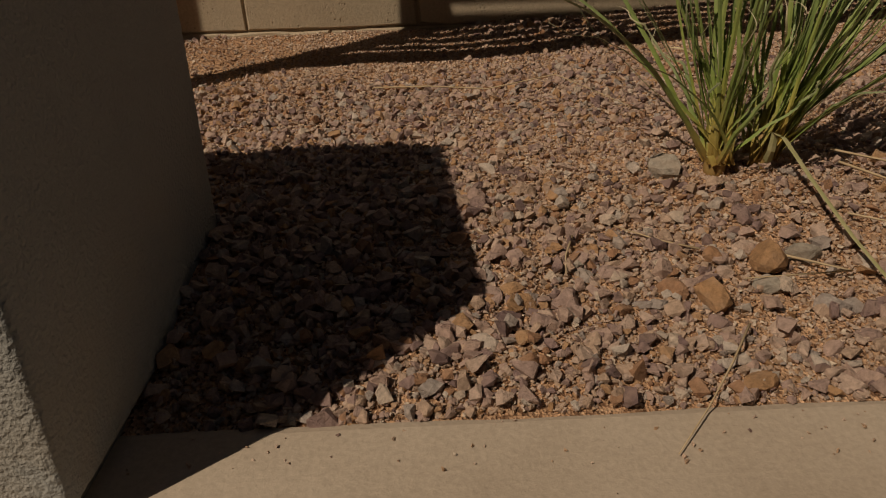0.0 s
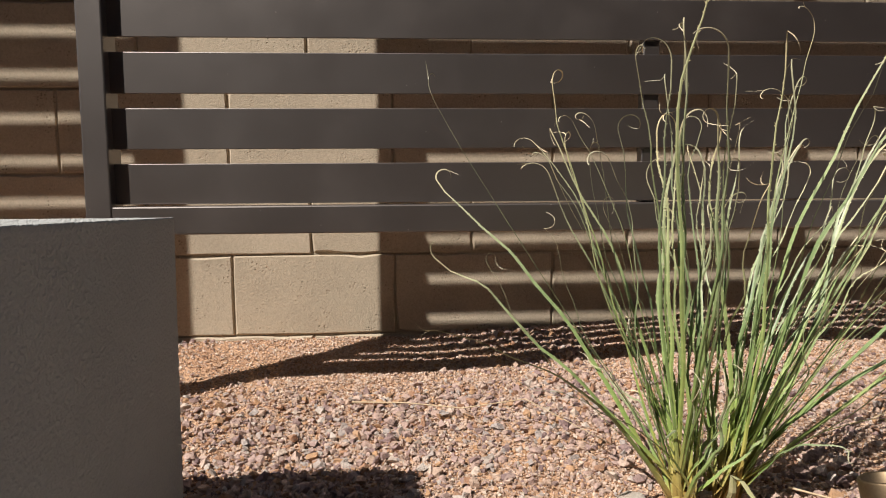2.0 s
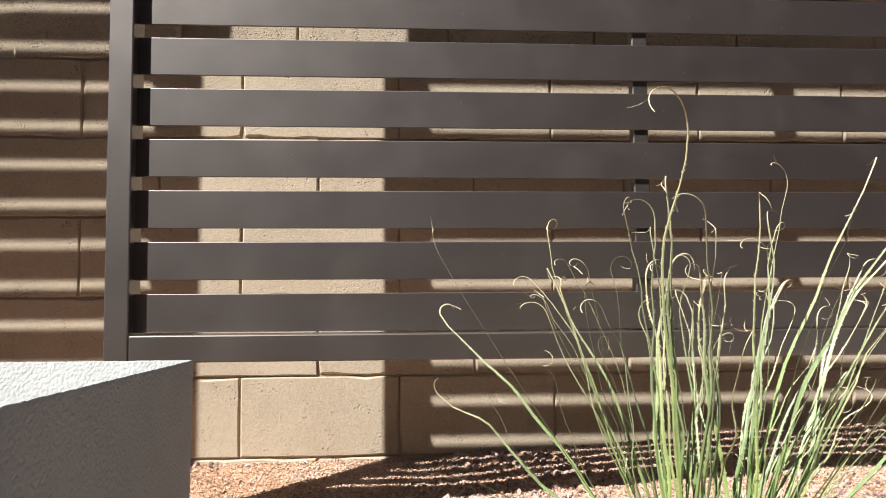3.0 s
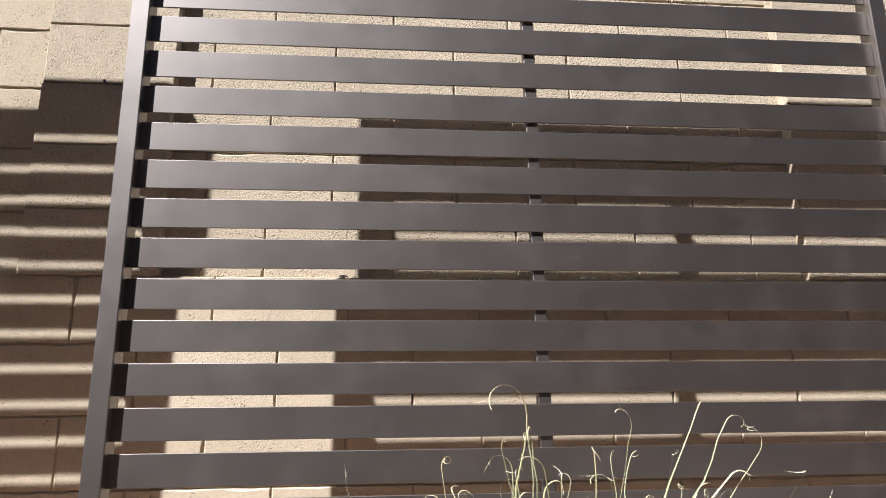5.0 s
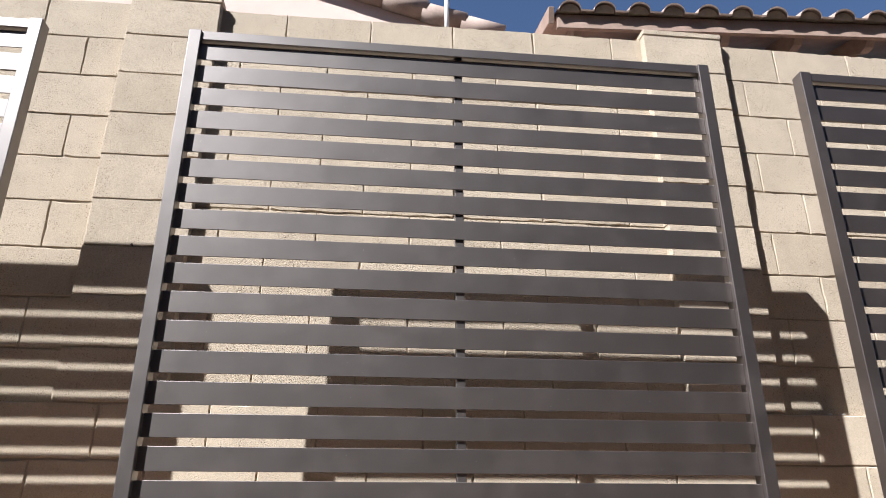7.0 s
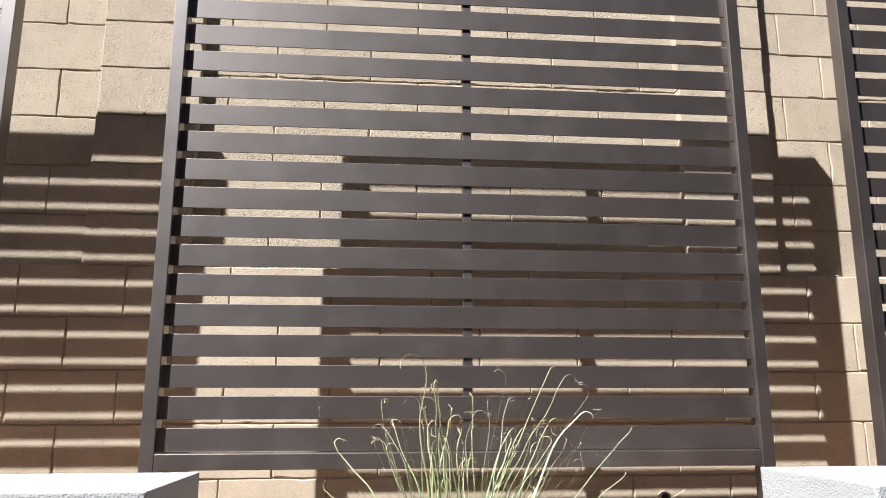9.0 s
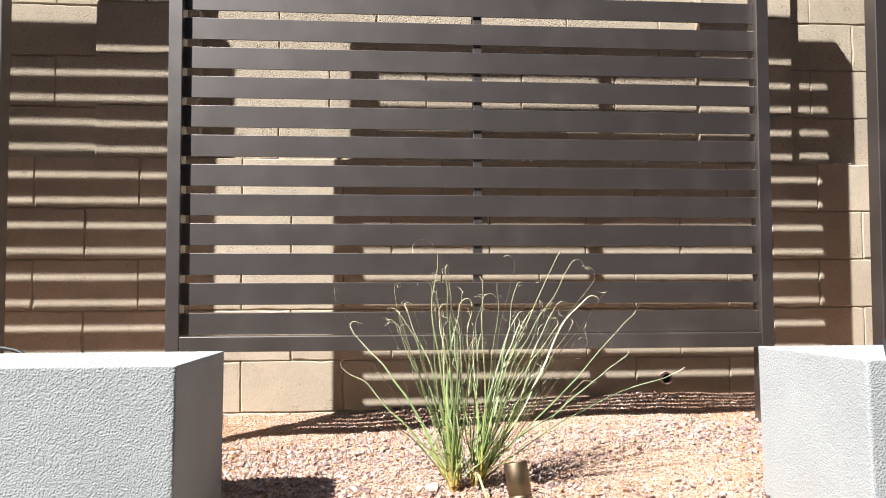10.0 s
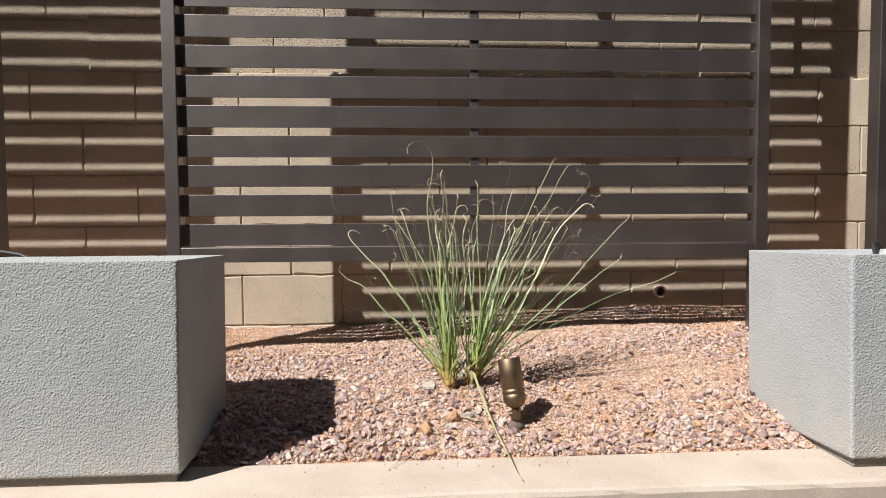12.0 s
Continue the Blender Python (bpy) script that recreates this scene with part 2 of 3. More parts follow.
def box_bm(x0, x1, y0, y1, z0, z1, bevel=0.0, seg=1):
    bm = bmesh.new()
    bmesh.ops.create_cube(bm, size=1, matrix=Matrix.Translation(((x0 + x1) / 2, (y0 + y1) / 2, (z0 + z1) / 2)) @ Matrix.Diagonal((x1 - x0, y1 - y0, z1 - z0, 1)))
    if bevel:
        bmesh.ops.bevel(bm, geom=bm.edges[:], offset=bevel, segments=seg, affect="EDGES", profile=0.5)
    return bm


def lathe_bm(profile, steps=24, m=Matrix()):
    """A turned body from (radius, height) pairs, closed where the radius is 0."""
    bm = bmesh.new()
    rings = []
    for r, h in profile:
        if r < 1e-6:
            rings.append([bm.verts.new(m @ Vector((0, 0, h)))])
        else:
            rings.append([bm.verts.new(m @ Vector((r * math.cos(math.tau * i / steps), r * math.sin(math.tau * i / steps), h))) for i in range(steps)])
    for a, c in zip(rings, rings[1:]):
        for i in range(steps):
            j = (i + 1) % steps
            if len(a) == 1 and len(c) > 1:
                bm.faces.new((a[0], c[j], c[i]))
            elif len(c) == 1 and len(a) > 1:
                bm.faces.new((a[i], a[j], c[0]))
            elif len(a) > 1:
                bm.faces.new((a[i], a[j], c[j], c[i]))
    bmesh.ops.recalc_face_normals(bm, faces=bm.faces[:])
    return bm


def tube_bm(points, radius, steps=8, taper=None):
    bm = bmesh.new()
    rings = []
    pts = [Vector(p) for p in points]
    side = None
    for i, p in enumerate(pts):
        d = (pts[min(i + 1, len(pts) - 1)] - pts[max(i - 1, 0)]).normalized()
        if side is None:
            side = d.orthogonal().normalized()
        side = (side - d * side.dot(d)).normalized()
        up = d.cross(side)
        r = radius if taper is None else radius + (taper - radius) * i / (len(pts) - 1)
        rings.append([bm.verts.new(p + r * (math.cos(math.tau * k / steps) * side + math.sin(math.tau * k / steps) * up)) for k in range(steps)])
    for a, c in zip(rings, rings[1:]):
        for k in range(steps):
            bm.faces.new((a[k], a[(k + 1) % steps], c[(k + 1) % steps], c[k]))
    bm.faces.new(rings[0][::-1])
    bm.faces.new(rings[-1])
    return bm


def smoothstep(a, b, v):
    t = min(1.0, max(0.0, (v - a) / (b - a)))
    return t * t * (3 - 2 * t)


# ---- levels ----
COURSE, BLOCK_LONG = 0.2032, 0.4015
LOW_FACE, HIGH_FACE, LEDGE = 0.412, 0.457, 4 * 0.2032
UPPER = 0.2080
WALL_TOP = LEDGE + 9 * UPPER
CURB_TOP, PAVE = -0.325, -0.485


def bed_height(x, y):
    """The lie of the gravel: low behind the curb, mounded round the plant, highest before the wall."""
    west = np.interp(y, (-0.86, -0.80, -0.65, -0.35, -0.05, 0.27, 0.45), (-0.335, -0.320, -0.290, -0.264, -0.248, -0.227, -0.211))
    east = np.interp(y, (-0.86, -0.80, -0.65, -0.50, -0.25, 0.10, 0.45), (-0.335, -0.318, -0.285, -0.258, -0.224, -0.174, -0.149))
    t = smoothstep(-0.6, 0.7, x)
    z = float(west) * (1 - t) + float(east) * t + 0.018 * math.exp(-((x + 0.09) ** 2 + (y + 0.47) ** 2) / 0.03)
    return z + 0.008 * noise.noise((x * 5, y * 5, 0.3)) + 0.003 * noise.noise((x * 17, y * 17, 4.1))


# ---- ground, paving, gravel bed ----
bm = box_bm(-900, 900, -900, 900, PAVE - 0.5, PAVE)
tagged(part("ground", bm, PAVING), "unseen grey paving running out to the horizon, kept dark to cut bounce", "ground", kind="structure")

bm = bmesh.new()
nx, ny = 400, 66
grid = [[bm.verts.new((-7 + 14 * i / nx, -0.86 + 1.33 * j / ny, bed_height(-7 + 14 * i / nx, -0.86 + 1.33 * j / ny))) for j in range(ny + 1)] for i in range(nx + 1)]
for i in range(nx):
    for j in range(ny):
        bm.faces.new((grid[i][j], grid[i + 1][j], grid[i + 1][j + 1], grid[i][j + 1]))
rim = [g[0] for g in grid]
foot = [bm.verts.new((v.co.x, v.co.y, PAVE - 0.05)) for v in rim]
for a, c, d, e in zip(rim, foot, foot[1:], rim[1:]):
    bm.faces.new((a, c, d, e))
tagged(part("gravel_ground", bm, EARTH, smooth=True), "orange decomposed granite bed sloping up to the block wall", "ground", kind="structure")

bm = bmesh.new()
prof = [(-0.83, PAVE - 0.05), (-0.83, CURB_TOP - 0.010), (-0.835, CURB_TOP - 0.003), (-0.845, CURB_TOP), (-1.027, CURB_TOP - 0.002), (-1.036, CURB_TOP - 0.005), (-1.041, CURB_TOP - 0.014), (-1.043, PAVE - 0.05)]
rows = []
for i in range(301):
    x = -7 + 14 * i / 300
    w = [0.004 * noise.noise((x * 3, k * 2.1, 1.0)) + 0.0025 * noise.noise((x * 14, k * 5.0, 2.0)) for k in range(len(prof))]
    rows.append([bm.verts.new((x, y + (w[k] if k in (5, 6) else 0.3 * w[k]), z + (0.5 * w[k] if k in (4, 5, 6) else 0))) for k, (y, z) in enumerate(prof)])
for a, c in zip(rows, rows[1:]):
    for k in range(len(prof) - 1):
        bm.faces.new((a[k], c[k], c[k + 1], a[k + 1]))
bmesh.ops.recalc_face_normals(bm, faces=bm.faces[:])
tagged(part("curb", bm, CONCRETE), "low tan concrete curb holding back the gravel bed", "curb", kind="structure")


# Added wall out of view: blocks low southern sky and dims slat reflections.
bm = box_bm(-16, 16, -6.7, -6.4, PAVE - 0.1, 9.3)
tagged(part("sky_blocking_wall", bm, UMBER), "unseen plain wall added to cut sky light and darken reflections", "wall", kind="structure")


# ---- block wall ----
def block_mesh(w, h, d, seed, paint):
    """A block with softened, slightly chipped front edges."""
    rs = random.Random(seed)
    outline = []
    for ax, az, bx, bz, n in ((-1, -1, 1, -1, 9), (1, -1, 1, 1, 5), (1, 1, -1, 1, 9), (-1, 1, -1, -1, 5)):
        for i in range(n):
            f = (i + (rs.uniform(-0.25, 0.25) if i else 0)) / n
            outline.append((w / 2 * (ax + (bx - ax) * f), h / 2 * (az + (bz - az) * f), i == 0))
    bm = bmesh.new()
    front, rim, back = [], [], []
    for x, z, corner in outline:
        cut = rs.uniform(0.0018, 0.0040) + (rs.uniform(0.002, 0.006) if rs.random() < 0.14 else 0)
        fx = 1 - cut / (w / 2) if corner or abs(x) > w / 2 - 1e-5 else 1
        fz = 1 - cut / (h / 2) if corner or abs(z) > h / 2 - 1e-5 else 1
        front.append(bm.verts.new((x * fx, 0, z * fz)))
        rim.append(bm.verts.new((x * (1 - 0.001 * rs.random()), cut * rs.uniform(0.8, 1.4), z * (1 - 0.004 * rs.random()))))
        back.append(bm.verts.new((x, d, z)))
    bm.faces.new(front)
    n = len(front)
    for i in range(n):
        j = (i + 1) % n
        bm.faces.new((front[j], front[i], rim[i], rim[j]))
        bm.faces.new((rim[j], rim[i], back[i], back[j]))
    bmesh.ops.recalc_face_normals(bm, faces=bm.faces[:])
    if bm.faces[0].normal.y > 0:
        bmesh.ops.reverse_faces(bm, faces=bm.faces[:])
    return finish(bm, "block", paint)


def wall_with_blocks():
    bm = box_bm(-7, 7, HIGH_FACE + 0.006, HIGH_FACE + 0.155, -0.55, WALL_TOP - 0.012)
    wall = tagged(part("wall_north", bm, MORTAR), "tan painted concrete block wall with a thicker base", "wall", kind="structure")
    bm = box_bm(-7, 7, LOW_FACE + 0.006, HIGH_FACE + 0.004, -0.55, LEDGE - 0.004)
    base = part("wall_base", bm, MORTAR, wall)
    return wall, base


wall, wall_base = wall_with_blocks()


# ---- slatted metal screens ----
SLAT_H, PITCH, SLAT_TOP, HALF = 0.0745, 0.1011, 0.2145, 1.0095


def screen_panel():
    """A square-tube frame on two legs, with twenty flat slats and a stiffener bar behind their middles."""
    p = empty("slatted_screen", 0, 0, -0.2)
    up = 0.2
    for sx in (-1, 1):
        x0, x1 = sorted((sx * HALF, sx * (HALF + 0.046)))
        part("post", box_bm(x0, x1, -0.026, 0.034, -0.25 + up, 2.185 + up, 0.0026, 2), BRONZE, p)
    part("top_rail", box_bm(0.0005 - HALF, HALF - 0.0005, -0.0185, 0.0335, 2.144 + up, 2.1845 + up, 0.0025, 2), BRONZE, p)
    part("bottom_rail", box_bm(0.0005 - HALF, HALF - 0.0005, -0.0255, 0.0295, 0.084 + up, 0.136 + up, 0.0026, 2), BRONZE, p)
    part("stiffener_bar", box_bm(-0.016, 0.016, 0.0006, 0.027, 0.1365 + up, 2.1435 + up, 0.002, 1), BRONZE, p)
    slat = finish(box_bm(0.0005 - HALF, HALF - 0.0005, -0.0052, 0.0002, -SLAT_H, 0, 0.0012, 2), "slat", BRONZE)
    for k in range(20):
        piece("slat", slat, p, pose(0, 0, SLAT_TOP + PITCH * k + up, random.uniform(-0.25, 0.25)))
    return tagged(p, "dark bronze powder-coated metal screen with horizontal slats", "fence screen", "slatted screens along the wall")


screen = screen_panel()
copy_thing(screen, pose(2.519, 0, -0.2))
copy_thing(screen, pose(-2.653, 0, -0.2))


# ---- planters ----
def planter_shell(x0, x1, y0, y1, z0, z1, wall_t, deep):
    """A thick-walled open box, lightly rounded."""
    bm = box_bm(x0, x1, y0, y1, z0, z1)
    top = max(bm.faces, key=lambda f: f.calc_center_median().z)
    bmesh.ops.inset_individual(bm, faces=[top], thickness=wall_t, use_even_offset=True)
    bmesh.ops.translate(bm, verts=top.verts[:], vec=(0, 0, -deep))
    sharp = [e for e in bm.edges if e.calc_length() > 0.05]
    bmesh.ops.bevel(bm, geom=sharp, offset=0.006, segments=3, affect="EDGES", profile=0.5)
    # the stippled coating leaves faces and edges slightly uneven
    bmesh.ops.subdivide_edges(bm, edges=[e for e in bm.edges if e.calc_length() > 0.1], cuts=84, use_grid_fill=True)
    bm.normal_update()
    rs = random.Random(5)
    shove = [v.normal * (0.0005 * noise.noise(v.co * 170) + rs.uniform(-0.0003, 0.0003)) for v in bm.verts]
    for v, d in zip(bm.verts, shove):
        v.co += d
    return bm


def planter(cx, west, south, fill, label):
    p = empty("planter", cx, -0.7325, -0.320)
    p.rotation_euler = (radians(-2.0), 0, 0)
    part("body", planter_shell(-west, 0.2075, -south, 0.2075, 0.007, 0.470, 0.042, 0.478 - fill), STUCCO, p, smooth=True)
    part("foot", box_bm(0.012 - west, 0.1955, 0.012 - south, 0.1955, -0.013, 0.014, 0.003), SHADED_BASE, p, "recessed base, its grey darkened for the shade under the body")
    bm = bmesh.new()
    bmesh.ops.create_grid(bm, x_segments=24, y_segments=24, size=0.166, matrix=Matrix.Translation(((0.2075 - west) / 2, (0.2075 - south) / 2, fill)) @ Matrix.Diagonal(((west + 0.1245) / 0.332, (south + 0.1245) / 0.332, 1, 1)))
    for v in bm.verts:
        v.co.z += 0.010 * noise.noise(v.co * 18)
    part("soil", bm, SOIL, p, "dry brown potting soil", True)
    return tagged(p, label, "planter", "stippled planters on the curb")


planter(-0.9525, 0.420, 0.2075, 0.390, "long grey stippled planter in front of the slatted screen")
planter(0.937, 0.2075, 0.245, 0.390, "grey stippled square planter with black irrigation tube over its rim")


def irrigation_tube(pts, label):
    tagged(part("irrigation_tube", tube_bm(pts, 0.0055, 8), BLACK, smooth=True), label, "tube", "irrigation tubes in the planters")


irrigation_tube([(1.03, -0.64, 0.07), (1.05, -0.60, 0.11), (1.068, -0.565, 0.145), (1.085, -0.535, 0.156), (1.115, -0.512, 0.157), (1.15, -0.495, 0.12), (1.165, -0.49, 0.0), (1.165, -0.49, -0.24)], "thin black irrigation tube looped over the planter rim")
irrigation_tube([(-1.235, -0.50, -0.26), (-1.235, -0.50, 0.05), (-1.23, -0.49, 0.115), (-1.30, -0.47, 0.142), (-1.40, -0.44, 0.155), (-1.52, -0.42, 0.13), (-1.58, -0.41, 0.0), (-1.60, -0.41, -0.26)], "thin black irrigation tube arching up behind the planter")


# ---- plant ----
def leaf_path(base, tip, lift, n, curl, turns, side):
    """A line from base to tip that starts steeply, with a coiled dry end."""
    a, c = Vector(base), Vector(tip)
    mid = a.lerp(c, 0.45) + Vector((0, 0, lift))
    pts = [(1 - t) ** 2 * a + 2 * t * (1 - t) * mid + t * t * c for t in (i / n for i in range(n + 1))]
    # each leaf strays and kinks a little
    seed = Vector((random.uniform(0, 50), random.uniform(0, 50), 0))
    for i in range(1, n + 1):
        t = i / n
        pts[i] += (0.055 * t * noise.noise_vector(seed + Vector((0, 0, 1.6 * t))) + 0.012 * t * noise.noise_vector(seed + Vector((3, 0, 7 * t))))
    drift = pts[n] - c
    for i in range(1, n + 1):
        pts[i] -= drift * (i / n)
    d = (pts[-1] - pts[-2]).normalized()
    axis = d.cross(Vector((side, random.uniform(-0.6, 0.9), random.uniform(-0.3, 0.5)))).normalized()
    step = curl
    k = int(9 + 8 * turns)
    q = pts[-1].copy()
    for i in range(k):
        d = Matrix.Rotation(math.tau * turns / k * (0.5 + i / k), 3, axis) @ d
        d = (d + axis * 0.10 + 0.06 * noise.noise_vector(seed + Vector((0, 9, 0.9 * i)))).normalized()
        q = q + d * step * (1.25 - 0.7 * i / k)
        pts.append(q.copy())
    return pts, n


def leaf_bm(pts, n, width, teeth):
    bm = bmesh.new()
    uv = bm.loops.layers.uv.new("UVMap")
    along = {}
    rings = []
    total = len(pts) - 1
    across0 = Vector((random.uniform(-1, 1), random.uniform(-1, 1), 0.0)).normalized()
    across = None
    for i, p in enumerate(pts):
        d = (pts[min(i + 1, total)] - pts[max(i - 1, 0)]).normalized()
        if across is None:
            across = d.cross(Vector((0, 0, 1)))
            across = (across.normalized() + 0.5 * across0)
        across = (across - d * across.dot(d)).normalized()
        out = across.cross(d)
        s = i / n if i <= n else 1.0
        if i <= n:
            w = width * (1.5 - 2.5 * s if s < 0.12 else 1.2 * (1 - s) ** 0.55 * (1.0 if s > 0 else 1)) if s < 1 else width * 0.36
            w = max(w, width * 0.34)
            a = 0.88 * s
        else:
            w = width * 0.36 * (1 - 0.6 * (i - n) / max(1, total - n))
            a = 0.88 + 0.12 * (i - n) / max(1, total - n)
        ring = [bm.verts.new(p + across * w * 0.5), bm.verts.new(p + out * w * 0.06), bm.verts.new(p - across * w * 0.5), bm.verts.new(p - out * max(w * 0.18, 0.0004))]
        for v in ring:
            along[v] = a
        rings.append(ring)
    for a, c in zip(rings, rings[1:]):
        for k in range(4):
            bm.faces.new((a[k], a[(k + 1) % 4], c[(k + 1) % 4], c[k]))
    bm.faces.new(rings[0][::-1])
    bm.faces.new(rings[-1])
    # pale hooked teeth along both edges
    for i in range(2, n):
        for t in range(teeth):
            for k in (0, 2):
                if random.random() < 0.25:
                    continue
                size = random.uniform(0.0009, 0.0020)
                e0 = rings[i - 1][k].co.lerp(rings[i][k].co, random.random())
                fw = (rings[i][k].co - rings[i - 1][k].co).normalized()
                sd = (rings[i][k].co - pts[i]).normalized()
                tri = [bm.verts.new(e0 - fw * 0.0011), bm.verts.new(e0 + fw * 0.0011), bm.verts.new(e0 + sd * size + fw * 0.0016)]
                for v in tri:
                    along[v] = 0.86
                bm.faces.new(tri)
    # frayed fibres at the dry tip
    for _ in range(1 if total > n else 0):
        j = random.randint(n + (total - n) // 3, total)
        q = pts[j].copy()
        d = (pts[j] - pts[j - 1]).normalized()
        bend = Vector((random.uniform(-1, 1), random.uniform(-1, 1), random.uniform(-1, 1)))
        last = None
        for m in range(6):
            w = Vector((0.00045, 0, 0.0003)) * (1 - m / 8)
            pair = [bm.verts.new(q - w), bm.verts.new(q + w)]
            for v in pair:
                along[v] = 1.0
            if last:
                bm.faces.new((last[0], last[1], pair[1], pair[0]))
            last = pair
            d = (d + 0.42 * bend).normalized()
            q = q + d * random.uniform(0.003, 0.006)
    for f in bm.faces:
        for lp in f.loops:
            lp[uv].uv = (0.5, along[lp.vert])
    return bm


def add_leaf(plant, base, tip, lift=0.05, width=0.009, curl=0.006, turns=0.6, side=1.0, teeth=2):
    o = Vector(plant.location)
    pts, n = leaf_path(Vector(base) - o, Vector(tip) - o, lift, 20, curl * 0.72, turns, side)
    part("leaf", leaf_bm(pts, n, width * 0.80, teeth), LEAF, plant)


def crown_bm(pos, r, h):
    bm = lathe_bm([(0, -0.02), (r * 0.8, -0.015), (r, 0.0), (r * 1.05, h * 0.35), (r * 0.85, h * 0.8), (r * 0.6, h), (0, h)], 14, Matrix.Translation(pos))
    for v in bm.verts:
        v.co += 0.004 * noise.noise_vector(v.co * 60)
    return bm


def plant():
    gz = bed_height(-0.10, -0.475)
    p = empty("grass_like_plant", -0.10, -0.475, gz)
    part("crown", crown_bm(Vector((-0.028, -0.01, 0)), 0.013, 0.042), SHEATH, p, "yellow-orange dry leaf bases", True)
    part("crown", crown_bm(Vector((0.032, 0.0, 0)), 0.014, 0.042), SHEATH, p, "yellow-orange dry leaf bases", True)
    left, right = Vector((-0.128, -0.488, gz + 0.012)), Vector((-0.068, -0.475, gz + 0.012))
    J = lambda c, s=0.015: (c.x + random.uniform(-s, s), c.y + random.uniform(-s, s), c.z)
    named = [
        (left, (-0.185, -0.66, 0.388), 0.03, 0.0065, 0.0155, 0.58, -1), (left, (-0.293, -0.445, 0.30), 0.03, 0.009, 0.006, 1.25, 1),
        (left, (-0.428, -0.24, 0.18), 0.05, 0.009, 0.005, 0.9, 1), (left, (-0.445, -0.53, 0.265), 0.02, 0.007, 0.008, 0.45, 1),
        (left, (-0.44, -0.40, 0.075), 0.05, 0.010, 0.004, 0.4, 1), (left, (-0.45, -0.60, 0.02), 0.07, 0.010, 0.003, 0.2, -1),
        (left, (-0.155, -0.52, 0.345), 0.02, 0.008, 0.006, 0.8, 1), (left, (-0.22, -0.36, 0.215), 0.02, 0.009, 0.006, 0.5, 1),
        (left, (-0.25, -0.55, 0.20), 0.03, 0.009, 0.005, 0.7, -1), (left, (-0.105, -0.40, 0.25), 0.02, 0.009, 0.006, 0.5, 1),
        (right, (-0.010, -0.50, 0.295), 0.02, 0.010, 0.008, 0.55, 1), (right, (0.05, -0.44, 0.36), 0.02, 0.009, 0.008, 0.55, -1),
        (right, (0.088, -0.52, 0.31), 0.03, 0.010, 0.006, 0.7, 1), (right, (0.170, -0.45, 0.39), 0.02, 0.010, 0.007, 0.5, 1),
        (right, (0.200, -0.50, 0.375), 0.03, 0.010, 0.006, 0.7, 1), (right, (0.270, -0.47, 0.320), 0.03, 0.010, 0.008, 0.6, -1),
        (right, (0.215, -0.42, 0.185), 0.03, 0.009, 0.006, 0.5, 1), (right, (0.386, -0.47, 0.228), 0.03, 0.008, 0.003, 0.1, 1),
        (right, (0.350, -0.50, 0.112), 0.08, 0.008, 0.004, 0.2, 1), (right, (0.530, -0.46, 0.070), 0.11, 0.007, 0.003, 0.1, 1),
        (right, (0.30, -0.30, 0.27), 0.03, 0.010, 0.006, 0.5, 1), (right, (0.245, -0.62, 0.28), 0.03, 0.010, 0.006, 0.6, 1),
    ]
    for c, tip, lift, w, curl, turns, side in named:
        add_leaf(p, J(c), tip, lift, w, curl, turns, side)
    rng = random.Random(7)
    for i in range(70):
        c = left if i % 10 < 4 else right
        lean = (rng.gauss(-0.16, 0.06), rng.gauss(-0.06, 0.05), rng.gauss(0.03, 0.04))[i % 3] if c is left else (rng.gauss(0.05, 0.06) if i % 4 == 0 else rng.gauss(0.20, 0.07))
        tip = (c.x + lean, c.y + rng.gauss(0.02, 0.11), gz + rng.uniform(0.36, 0.60) - 0.30 * abs(lean))
        add_leaf(p, J(c), tip, rng.uniform(0.0, 0.05), rng.uniform(0.0042, 0.0082), rng.uniform(0.003, 0.0075), rng.uniform(0.35, 1.1), rng.choice((-1, 1)))
    # short inner leaves and low arching ones
    for i in range(22):
        c = left if i % 2 else right
        a = rng.uniform(0, math.tau)
        r = rng.uniform(0.05, 0.16)
        add_leaf(p, J(c, 0.016), (c.x + r * math.cos(a), c.y + r * math.sin(a), gz + rng.uniform(0.10, 0.26)), rng.uniform(0.0, 0.03), rng.uniform(0.005, 0.008), 0.003, 0.2, 1)
    for tip in ((0.24, -0.37, -0.12), (0.22, -0.52, -0.17), (-0.34, -0.55, -0.06)):
        add_leaf(p, J(right if tip[0] > 0 else left), tip, 0.12, 0.007, 0.003, 0.2, 1)
    # a snapped leaf that hangs over the curb
    o = Vector(p.location)
    hang = [Vector(q) - o for q in ((-0.066, -0.49, gz + 0.01), (-0.068, -0.50, -0.22), (-0.070, -0.505, -0.196), (-0.066, -0.52, -0.197), (-0.058, -0.58, -0.226), (-0.048, -0.66, -0.260), (-0.038, -0.74, -0.286), (-0.028, -0.82, -0.304), (-0.022, -0.90, -0.314), (-0.019, -0.955, -0.319), (-0.015, -0.99, -0.320))]
    part("leaf", leaf_bm(hang, len(hang) - 1, 0.0074, 1), STRAWY, p, "pale snapped leaf folded down over the curb")
    return tagged(p, "grey-green strappy plant with toothed leaves and curled dry tips", "plant")


plant()


